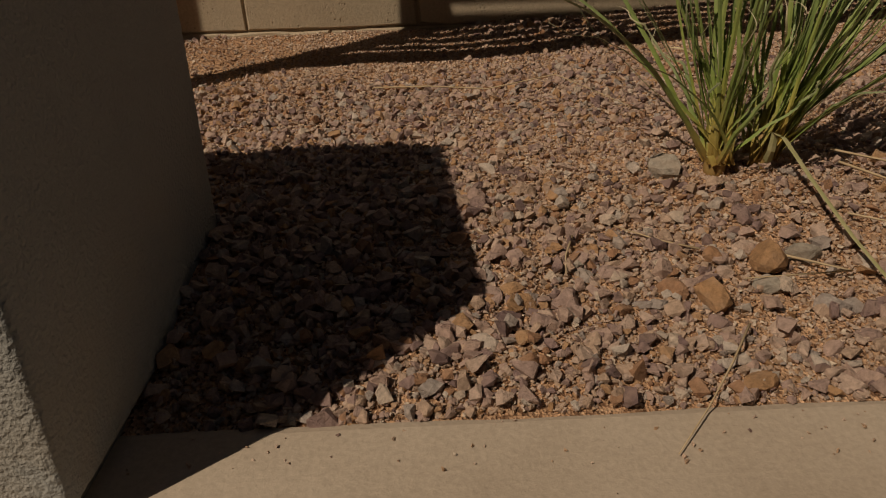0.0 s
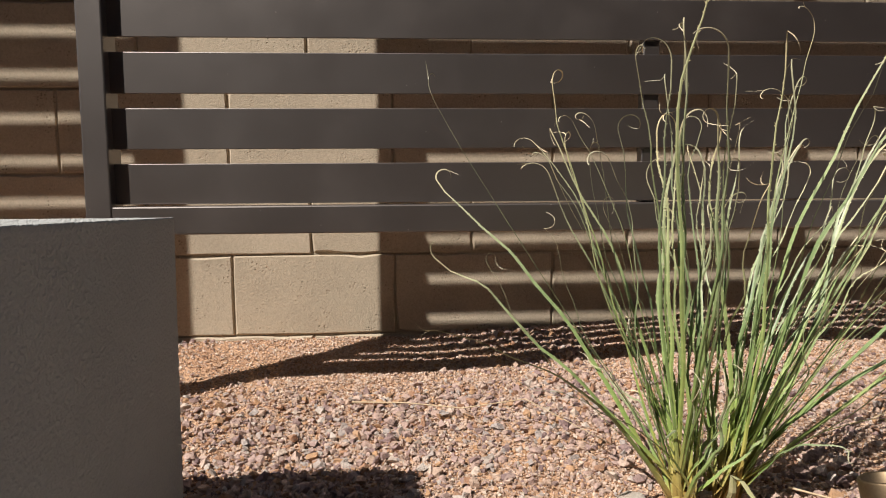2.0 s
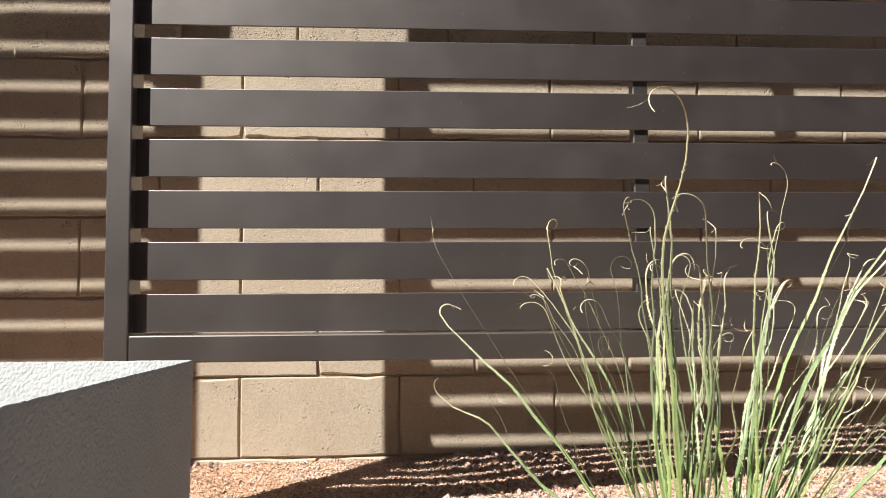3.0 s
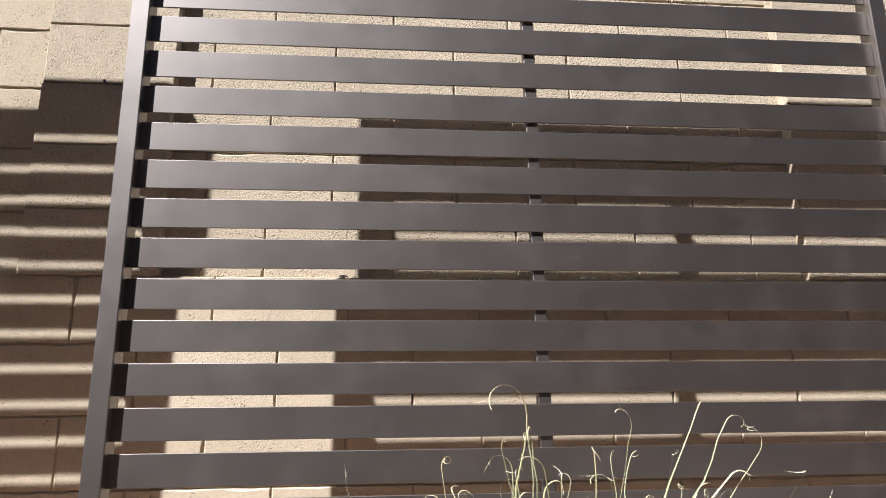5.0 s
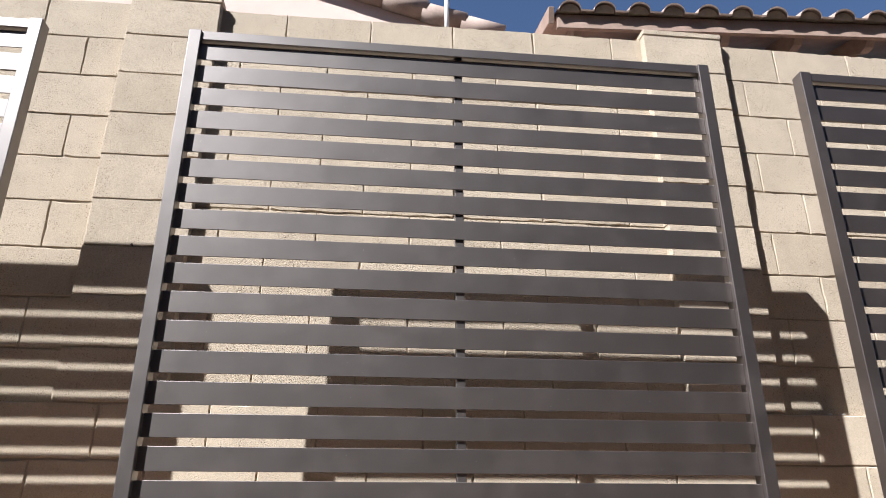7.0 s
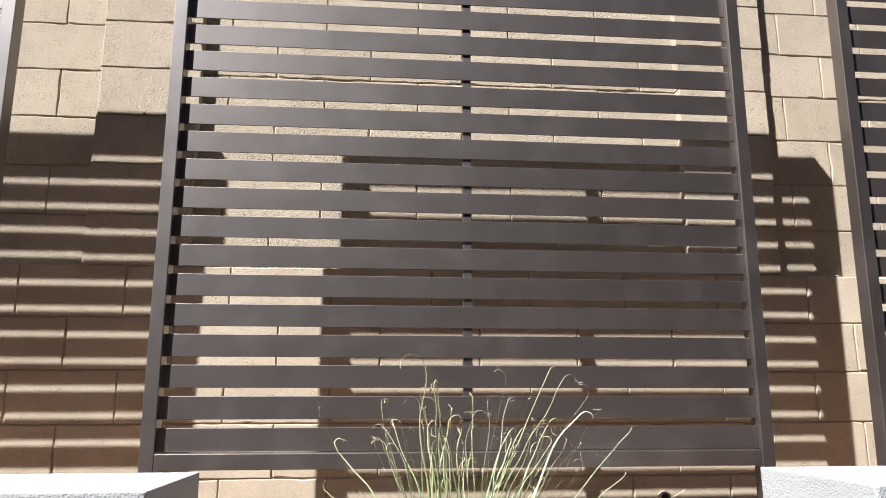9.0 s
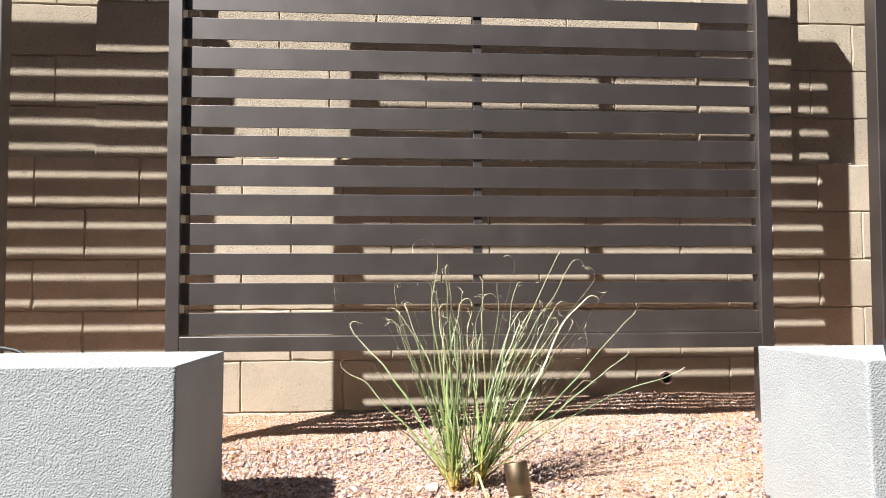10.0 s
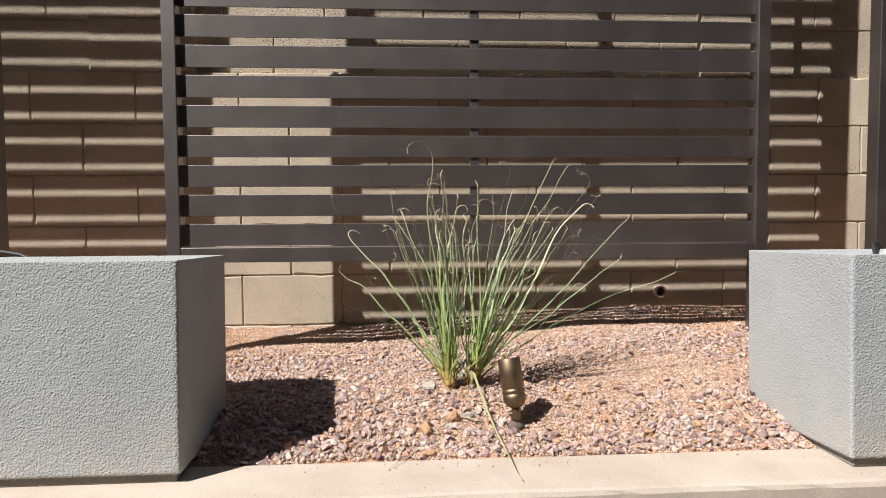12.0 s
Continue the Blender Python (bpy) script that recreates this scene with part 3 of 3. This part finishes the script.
# ---- garden spotlight ----
def spotlight():
    gz = bed_height(0.012, -0.70)
    p = empty("garden_spotlight", 0.012, -0.70, gz)
    tilt = pose(0.010, -0.004, 0.052, -14, -7, 0) @ Matrix.Diagonal((1.09, 1.09, 1.10, 1))
    body = part("housing", lathe_bm([(0, 0.0), (0.014, 0.001), (0.022, 0.008), (0.0265, 0.020), (0.0265, 0.030), (0.0255, 0.031), (0.0255, 0.034), (0.0268, 0.035), (0.0268, 0.041), (0.0255, 0.042), (0.0255, 0.045), (0.0268, 0.046), (0.0268, 0.112), (0.0255, 0.114), (0.0235, 0.113), (0.0230, 0.095), (0, 0.095)], 36, tilt), BRASS, p, smooth=True)
    part("lens", lathe_bm([(0, 0.0965), (0.0225, 0.0965), (0.0225, 0.098), (0, 0.098)], 24, tilt), BLACK, body, "dark glass lens")
    part("knuckle", lathe_bm([(0, -0.024), (0.012, -0.024), (0.016, -0.018), (0.013, -0.014), (0.016, -0.010), (0.013, -0.006), (0.016, -0.002), (0.013, 0.004), (0.011, 0.012), (0, 0.014)], 20, pose(0.010, -0.002, 0.045, 0, 0, 0) @ Matrix.Diagonal((0.85, 0.85, 1.1, 1))), BRASS, p, "ribbed brass swivel knuckle", True)
    part("knuckle_screw", lathe_bm([(0, -0.016), (0.005, -0.016), (0.006, -0.014), (0.006, 0.014), (0.005, 0.016), (0, 0.016)], 12, pose(0.010, -0.002, 0.036, 0, 90, 0)), BRASS, p, "", True)
    part("stake", lathe_bm([(0, -0.06), (0.006, -0.05), (0.014, 0.0), (0.021, 0.004), (0.022, 0.012), (0.016, 0.018), (0.011, 0.024), (0.010, 0.034), (0, 0.034)], 20, pose(0.010, 0, -0.006)), DUSTY, p, "dusty black plastic ground stake", True)
    return tagged(p, "aged brass spotlight on a stake, aimed up from the gravel", "garden light")


spotlight()


# ---- drain stub in the wall ----
bm = lathe_bm([(0, 0.16), (0.0185, 0.16), (0.0185, -0.022), (0.020, -0.026), (0.0235, -0.026), (0.025, -0.022), (0.025, 0.16)], 28, pose(0.829, LOW_FACE, -0.086, -90, 0, 0))
drain = tagged(part("drain_pipe", bm, PINK_STUCCO, smooth=True), "short tan-painted drain pipe stub in the block wall", "pipe")
# The block closes the pipe; a black disc stands for its shaded depth.
part("bore_shade_disc", lathe_bm([(0, -0.006), (0.0183, -0.006), (0.0183, 0.0), (0, 0.0)], 28, pose(0.829, LOW_FACE, -0.086, -90, 0, 0)), BLACK, drain, "black disc standing in for the shade inside the pipe")
tagged(part("nail", lathe_bm([(0, -0.02), (0.002, -0.02), (0.002, 0.012), (0.005, 0.0125), (0.005, 0.015), (0, 0.0152)], 10, pose(-1.28, LOW_FACE, 1.44, 90, 0, 0)), BLACK), "small rusty nail sticking out of the wall pilaster", "nail")




def mortar_crumb(x, r, seed):
    bm = bmesh.new()
    bmesh.ops.create_icosphere(bm, subdivisions=1, radius=r)
    for v in bm.verts:
        v.co += 0.5 * r * noise.noise_vector(v.co * 90 + Vector((seed, 0, 0)))
        v.co.x *= 2.2
        v.co.z *= 0.7
    ob = part("mortar_crumb", bm, WHITE)
    ob.location = (x, LOW_FACE + 0.008, LEDGE + 0.5 * r)
    tagged(ob, "pale crumb of mortar lying on the block ledge", "mortar", "mortar crumbs on the ledge")


for x, r, seed in ((-0.515, 0.007, 1), (-0.48, 0.004, 2), (0.245, 0.0055, 3), (0.275, 0.004, 4), (0.76, 0.006, 5), (1.60, 0.006, 6), (1.66, 0.005, 7)):
    mortar_crumb(x, r, seed)


# ---- dead leaves and twigs on the gravel ----
def litter(pts, r, label):
    q = [(x, y, max(bed_height(x, y) + 0.008, CURB_TOP + 0.003 if y < -0.83 else -9) + dz) for x, y, dz in pts]
    tagged(part("dead_leaf", tube_bm(q, r, 5, r * 0.4), DRY, smooth=True), label, "dead leaf", "dead leaves on the gravel")


STRAW = "dry straw-coloured leaf strand lying on the gravel"
litter([(-0.19, -0.752, 0.004), (-0.225, -0.80, 0.006), (-0.262, -0.845, 0.003), (-0.304, -0.894, 0.0)], 0.0013, "dry straw-coloured strand lying across gravel and curb")
litter([(-0.58, -0.03, 0.0), (-0.48, -0.07, 0.012), (-0.38, -0.13, 0.02), (-0.28, -0.20, 0.05), (-0.18, -0.36, 0.03)], 0.0016, "long dead leaf arching over the gravel behind the plant")
litter([(-0.12, -0.66, 0.002), (-0.06, -0.69, 0.004), (-0.17, -0.69, 0.002)], 0.0016, STRAW)
litter([(0.02, -0.50, 0.01), (0.10, -0.58, 0.006), (0.17, -0.62, 0.003), (0.22, -0.64, 0.003)], 0.0018, STRAW)
litter([(0.03, -0.46, 0.01), (0.12, -0.52, 0.012), (0.20, -0.60, 0.003)], 0.0018, STRAW)
litter([(0.640, -0.58, 0.02), (0.628, -0.66, 0.014), (0.618, -0.74, 0.010), (0.612, -0.83, 0.006)], 0.0018, "dry strand lying beside the planter")
litter([(-0.33, -0.60, 0.004), (-0.345, -0.64, 0.004), (-0.35, -0.67, 0.004)], 0.0014, STRAW)
litter([(-0.20, -0.64, 0.003), (-0.24, -0.62, 0.004), (-0.28, -0.585, 0.003)], 0.0014, STRAW)
litter([(0.30, -0.25, 0.004), (0.42, -0.20, 0.012), (0.56, -0.19, 0.004)], 0.0018, STRAW)
litter([(-0.02, -0.60, 0.003), (0.03, -0.63, 0.006), (0.10, -0.70, 0.003)], 0.0014, STRAW)


# ---- house behind the wall ----
def s_tile_mesh(w, ln):
    """One barrel tile with its flat pan, 14 mm thick."""
    bm = bmesh.new()
    sec = [(-w * 0.5, 0.0), (-w * 0.44, 0.004)] + [(-w * 0.44 + w * 0.62 * (1 - math.cos(math.pi * i / 10)) / 2, 0.004 + 0.072 * math.sin(math.pi * i / 10)) for i in range(1, 10)] + [(w * 0.18, 0.004), (w * 0.5, 0.0)]
    rings = []
    for y, tz in ((0.0, 0.014), (ln, 0.0)):
        rings.append(([bm.verts.new((x, y, z + tz)) for x, z in sec], [bm.verts.new((x, y, z + tz - 0.014)) for x, z in sec]))
    (a0, b0), (a1, b1) = rings
    for i in range(len(sec) - 1):
        bm.faces.new((a0[i], a0[i + 1], a1[i + 1], a1[i]))
        bm.faces.new((b0[i + 1], b0[i], b1[i], b1[i + 1]))
        bm.faces.new((a0[i + 1], a0[i], b0[i], b0[i + 1]))
        bm.faces.new((a1[i], a1[i + 1], b1[i + 1], b1[i]))
    return finish(bm, "roof_tile", CLAY, False)


def house():
    h = empty("house", 1.07, 2.1, PAVE)
    turn = Matrix.Rotation(radians(-3.5), 4, "Z")
    h.matrix_basis = Matrix.Translation((1.07, 2.1, PAVE)) @ turn
    eave = 4.22 - PAVE
    slope = radians(20)
    lean = Matrix.Rotation(slope, 4, "X")
    part("wall", box_bm(0.25, 9, 0.55, 0.75, 0, eave + 0.10), PINK_STUCCO, h)
    part("wall", box_bm(0.25, 0.45, 0.752, 6, 0, eave + 0.10), PINK_STUCCO, h)
    roof = part("roof", box_bm(0.0, 9.2, 0.02, 6, -0.03, 0.0), TIMBER, h, "clay tile roof on brown timber decking")
    roof.matrix_basis = Matrix.Translation((0, 0, eave)) @ lean
    part("fascia", box_bm(0.02, 9.2, -0.02, 0.018, eave - 0.13, eave + 0.005, 0.004), TIMBER, h, "brown timber fascia board")
    tail = bmesh.new()
    prof = [(0.02, -0.03), (0.60, 0.16), (0.60, 0.02), (0.22, -0.11), (0.14, -0.16), (0.06, -0.155), (0.02, -0.11)]
    f = [[tail.verts.new((x, y, z)) for y, z in prof] for x in (-0.035, 0.035)]
    tail.faces.new(f[0])
    tail.faces.new(f[1][::-1])
    for i in range(len(prof)):
        j = (i + 1) % len(prof)
        tail.faces.new((f[0][j], f[0][i], f[1][i], f[1][j]))
    bmesh.ops.recalc_face_normals(tail, faces=tail.faces[:])
    tail = finish(tail, "rafter_tail", TIMBER)
    for i in range(14):
        piece("rafter_tail", tail, h, Matrix.Translation((0.20 + 0.61 * i, 0.0, eave - 0.01)))
    tile = s_tile_mesh(0.285, 0.42)
    for r in range(4):
        for i in range(28):
            t = Matrix.Translation((0.16 + 0.283 * i, 0, eave + 0.012)) @ lean @ Matrix.Translation((0, -0.075 + 0.36 * r + random.uniform(-0.006, 0.006), 0.012)) @ Matrix.Rotation(random.uniform(-0.012, 0.012), 4, "Z")
            piece("roof_tile", tile, h, t)
    stop = bmesh.new()
    arc = [(0.080 * math.cos(math.pi * k / 8), 0.062 * math.sin(math.pi * k / 8)) for k in range(9)]
    ring = [[stop.verts.new((x - 0.037, y, z)) for x, z in arc] for y in (0.0, 0.05)]
    stop.faces.new(ring[0])
    stop.faces.new(ring[1][::-1])
    for k in range(9):
        q = (k + 1) % 9
        stop.faces.new((ring[0][q], ring[0][k], ring[1][k], ring[1][q]))
    bmesh.ops.recalc_face_normals(stop, faces=stop.faces[:])
    stop = finish(stop, "eave_closure", MORTAR)
    for i in range(28):
        piece("eave_closure", stop, h, Matrix.Translation((0.16 + 0.283 * i, 0, eave + 0.012)) @ lean @ Matrix.Translation((0, -0.055, 0.012)))
    barge = part("barge_board", box_bm(-0.05, 0.0, 0.0, 4.5, -0.09, 0.05, 0.004), TIMBER, h)
    barge.matrix_basis = Matrix.Translation((0, -0.04, eave)) @ lean
    return tagged(h, "stucco house with brown timber eaves and weathered clay tile roof", "house")


house()


def gable_house():
    h = empty("house", 0, 3.0, PAVE)
    bm = bmesh.new()
    prof = [(-5.0, 0), (1.6, 0), (1.6, 4.66 - PAVE), (0.55, 4.80 - PAVE), (-2.6, 5.75 - PAVE), (-5.0, 5.0 - PAVE)]
    f = [[bm.verts.new((x, y, z)) for x, z in prof] for y in (0.05, 4.0)]
    bm.faces.new(f[0])
    bm.faces.new(f[1][::-1])
    for i in range(len(prof)):
        j = (i + 1) % len(prof)
        bm.faces.new((f[0][j], f[0][i], f[1][i], f[1][j]))
    bmesh.ops.recalc_face_normals(bm, faces=bm.faces[:])
    part("wall", bm, PINK_STUCCO, h, "pale pink stucco gable wall")
    cap = lathe_bm([(0.088, 0.0), (0.105, 0.0), (0.098, 0.42), (0.084, 0.42)], 16)
    cap = finish(cap, "rake_tile", CLAY, True)
    ang = math.atan2(0.95, 3.15)
    for i in range(9):
        x = 0.85 - 0.37 * i
        piece("rake_tile", cap, h, Matrix.Translation((x, 0.02, 4.80 - PAVE + (0.55 - x) * math.tan(ang) + 0.02)) @ Matrix.Rotation(-(math.pi / 2 - ang) - 0.05, 4, "Y"))
    part("vent_pipe", lathe_bm([(0, -0.6), (0.022, -0.6), (0.022, 0.75), (0.018, 0.75), (0.018, 0.5), (0, 0.5)], 16, Matrix.Translation((0.29, -0.10, 4.9 - PAVE))), WHITE, h, "thin white vent pipe", True)
    part("pipe_bracket", box_bm(0.27, 0.31, -0.08, 0.06, 4.42 - PAVE, 4.45 - PAVE), WHITE, h)
    return tagged(h, "pale pink stucco house gable with clay rake tiles", "house")


gable_house()


# ---- gravel ----
def in_planter(x, y):
    return -0.98 < y < -0.52 and (-1.38 < x < -0.74 or abs(x - 0.937) < 0.212)


def chip(points, seed):
    """An angular stone chip: the hull of a few points on a lumpy ball."""
    rs = np.random.RandomState(seed)
    bm = bmesh.new()
    for _ in range(points):
        d = rs.normal(size=3)
        bm.verts.new(d / np.linalg.norm(d) * rs.uniform(0.85, 1.15))
    out = bmesh.ops.convex_hull(bm, input=bm.verts[:])
    bmesh.ops.delete(bm, geom=[v for v in bm.verts if not v.link_faces], context="VERTS")
    bmesh.ops.triangulate(bm, faces=bm.faces[:])
    bmesh.ops.recalc_face_normals(bm, faces=bm.faces[:])
    bm.verts.index_update()
    v = np.array([p.co[:] for p in bm.verts])
    f = np.array([[p.index for p in q.verts] for q in bm.faces])
    bm.free()
    return v, f


CHIPS = [chip(11, k) for k in range(24)]
GRAINS = [chip(7, 50 + k) for k in range(12)]


def scatter(count, r0, r1, x0, x1, shape, seed, sink, sparse, y0=-0.835, y1=0.42):
    rs = np.random.RandomState(seed)
    verts, faces = [], []
    n = off = 0
    while n < count:
        x, y = rs.uniform(x0, x1), rs.uniform(y0, y1)
        if in_planter(x, y):
            continue
        d = noise.noise((x * 2.2 + 5, y * 2.2, 9.0)) + 0.5 * noise.noise((x * 6, y * 6, 3.0))
        sandy = math.exp(-(((x - 0.05) / 0.22) ** 2 + ((y + 0.68) / 0.10) ** 2))
        sandy += 1.2 * math.exp(-(((x - 0.42) / 0.38) ** 2 + ((y + 0.42) / 0.30) ** 2))
        sandy += 0.8 * smoothstep(-0.06, 0.10, y)
        if rs.rand() < sparse * min(1.2, max(0.0, 0.35 + 0.9 * d + sandy)):
            continue
        r = r0 + (r1 - r0) * rs.rand() ** 1.7
        v, f = shape[rs.randint(len(shape))]
        q = v * (rs.uniform(0.85, 1.25), rs.uniform(0.75, 1.0), rs.uniform(0.65, 1.05))
        a, b2 = rs.uniform(0, math.tau), rs.normal(0, 0.7)
        q[:, 1], q[:, 2] = q[:, 1] * math.cos(b2) - q[:, 2] * math.sin(b2), q[:, 1] * math.sin(b2) + q[:, 2] * math.cos(b2)
        q[:, 0], q[:, 1] = q[:, 0] * math.cos(a) - q[:, 1] * math.sin(a), q[:, 0] * math.sin(a) + q[:, 1] * math.cos(a)
        verts.append(q * r + (x, y, (bed_height(x, y) if y > -0.84 else CURB_TOP) + sink * r))
        faces.append(f + off)
        off += len(v)
        n += 1
    return np.concatenate(verts), np.concatenate(faces)


def stones_object(name, sets, label, material):
    vs, fs, off = [], [], 0
    for v, f in sets:
        vs.append(v)
        fs.append(f + off)
        off += len(v)
    v, f = np.concatenate(vs), np.concatenate(fs)
    me = bpy.data.meshes.new(name)
    me.vertices.add(len(v))
    me.vertices.foreach_set("co", v.astype(np.float32).ravel())
    me.loops.add(f.size)
    me.loops.foreach_set("vertex_index", f.astype(np.int32).ravel())
    me.polygons.add(len(f))
    me.polygons.foreach_set("loop_start", np.arange(0, f.size, 3, dtype=np.int32))
    me.polygons.foreach_set("use_smooth", np.zeros(len(f), dtype=bool))
    me.update(calc_edges=True)
    me.validate()
    me.materials.append(material)
    return tagged(new(name, me), label, "gravel", kind="stuff")


stones_object("gravel", [
    scatter(21000, 0.0030, 0.0070, -1.3, 1.7, CHIPS, 2, 0.75, 0.85),
    scatter(3600, 0.0062, 0.0115, -1.3, 1.7, CHIPS, 3, 0.7, 1.0),
    scatter(700, 0.0075, 0.0135, -0.75, 0.75, CHIPS, 14, 0.7, 0.6, -0.835, -0.45),
    scatter(1500, 0.0055, 0.0130, 1.7, 2.2, CHIPS, 13, 0.45, 0.6),
    scatter(9000, 0.0055, 0.0130, -4.5, -1.3, CHIPS, 11, 0.35, 0.6),
    scatter(7000, 0.0055, 0.0130, 2.2, 4.7, CHIPS, 12, 0.35, 0.6)], "crushed gravel in mauve, tan, orange and grey", STONES)
stones_object("grit", [
    scatter(46000, 0.0024, 0.0048, -1.3, 2.0, GRAINS, 1, 0.6, 0.0),
    scatter(66000, 0.0018, 0.0040, -0.75, 0.75, GRAINS, 4, 0.6, 0.0),
    scatter(160, 0.0010, 0.0030, -1.3, 1.6, GRAINS, 8, 0.4, 0.0, -0.90, -0.842),
    scatter(60, 0.0008, 0.0022, -1.3, 1.6, GRAINS, 9, 0.4, 0.0, -1.03, -0.842)], "fine golden granite grit between the gravel stones", GRIT)


def rock(x, y, r, seed, flat, label, material=None):
    rs = random.Random(seed)
    bm = bmesh.new()
    bmesh.ops.create_icosphere(bm, subdivisions=2, radius=1.1)
    cuts = [Vector((rs.gauss(0, 1), rs.gauss(0, 1), rs.gauss(0, 1))).normalized() for _ in range(9)]
    lim = [rs.uniform(0.45, 0.8) for _ in cuts]
    s = Vector((rs.uniform(1.0, 1.35), rs.uniform(0.75, 1.0), flat))
    for v in bm.verts:
        for c, k in zip(cuts, lim):
            over = v.co.dot(c) - k
            if over > 0:
                v.co -= c * over
        v.co += 0.04 * noise.noise_vector(v.co * 3 + Vector((seed, 0, 0)))
        v.co = Vector((v.co.x * s.x, v.co.y * s.y, v.co.z * s.z)) * r
    ob = part("stone", bm, material or ROCKS)
    z = CURB_TOP + 0.5 * r * flat if y < -0.835 else bed_height(x, y) + 0.35 * r * flat
    ob.matrix_basis = pose(x, y, z, rs.uniform(-10, 10), rs.uniform(-10, 10), rs.uniform(0, 360))
    tagged(ob, label, "stone", "larger stones in the gravel bed")


rock(-0.187, -0.472, 0.027, 3, 0.7, "pale grey angular stone beside the plant's base", PALE)
rock(0.755, -0.880, 0.010, 5, 0.7, "small grey stone lying on the curb")
rock(0.69, -0.80, 0.024, 6, 0.6, "rounded tan stone at the planter's foot")
rock(-0.133, -0.655, 0.025, 31, 0.75, "rough rusty orange stone in the gravel", RUSTY)
rock(-0.210, -0.700, 0.024, 32, 0.7, "rough rusty orange stone in the gravel", RUSTY)
rock(-0.185, -0.645, 0.013, 33, 0.8, "small rusty orange stone in the gravel", RUSTY)
rock(-0.098, -0.655, 0.019, 34, 0.6, "pale rough grey stone in the gravel", PALE)
rock(-0.150, -0.690, 0.017, 35, 0.55, "flat pale grey stone in the gravel", PALE)
rock(-0.330, -0.640, 0.013, 36, 0.6, "flat pale grey stone in the gravel", PALE)
rock(-0.355, -0.715, 0.014, 37, 0.6, "pale grey stone in the gravel", PALE)
rock(-0.300, -0.715, 0.014, 38, 0.7, "rusty orange stone in the gravel", RUSTY)
rock(-0.395, -0.700, 0.016, 39, 0.7, "rusty orange stone in the gravel", RUSTY)
rock(-0.200, -0.815, 0.020, 40, 0.6, "reddish stone resting against the curb", RUSTY)
rr = random.Random(21)
for i in range(195):
    x, y = rr.uniform(-0.72, 1.6), rr.uniform(-0.82, 0.38)
    if i < 70:
        x, y = rr.uniform(-0.7, 0.35), rr.uniform(-0.825, -0.25)
    if i >= 150:
        x, y = rr.uniform(-0.5, 0.0), rr.uniform(-0.825, -0.58)
    if not in_planter(x, y):
        rock(x, y, rr.uniform(0.008, 0.0145), 100 + i, rr.uniform(0.5, 0.85), "angular stone half sunk in the crushed gravel")


# ---- blocks of the wall, course by course ----
def course(n):
    """The middle height of a course: the courses above the ledge are a little taller."""
    return COURSE * (n + 0.5) if n < 4 else LEDGE + UPPER * (n - 3.5)


base_blocks = [block_mesh(BLOCK_LONG - 0.004, COURSE - 0.004, 0.045, k, SMOOTH_BLOCK) for k in range(9)]
upper_blocks = [block_mesh(BLOCK_LONG - 0.004, UPPER - 0.004, 0.045, 40 + k, BLOCK) for k in range(9)]
for n in range(-2, 13):
    shift = -0.899 if n % 2 else -0.704
    for k in range(-5, 11):
        x = shift + BLOCK_LONG * (k + 0.5)
        if x < -2.6 or x > 3.3:
            continue
        low = n < 4
        if not low:
            x += 0.051 if x < -1.3 else 0.006 if x > 1.15 else -0.061
        piece("block", random.choice(base_blocks if low else upper_blocks), wall_base if low else wall, pose(x, (LOW_FACE if low else HIGH_FACE) + random.uniform(-0.0012, 0.0012), course(n)))


def pilaster(x0, label):
    bm = box_bm(x0 + 0.004, x0 + 0.401, LOW_FACE + 0.006, HIGH_FACE + 0.19, LEDGE - 0.002, WALL_TOP)
    p = tagged(part("wall_pilaster", bm, MORTAR), label, "pilaster", kind="structure")
    blk = [block_mesh(0.405, UPPER - 0.004, 0.048, 20 + k, BLOCK) for k in range(5)]
    for n in range(4, 13):
        piece("block", random.choice(blk), p, pose(x0 + 0.2025 + random.uniform(-0.002, 0.002), LOW_FACE + random.uniform(-0.001, 0.001), course(n)))
    part("cap", box_bm(x0 - 0.004, x0 + 0.409, LOW_FACE - 0.002, HIGH_FACE + 0.20, WALL_TOP + 0.001, WALL_TOP + 0.034, 0.0045, 1), BLOCK, p, "tan painted cap block")


pilaster(-1.476, "tan painted block pilaster rising above the wall")
pilaster(1.000, "tan painted block pilaster rising above the wall")
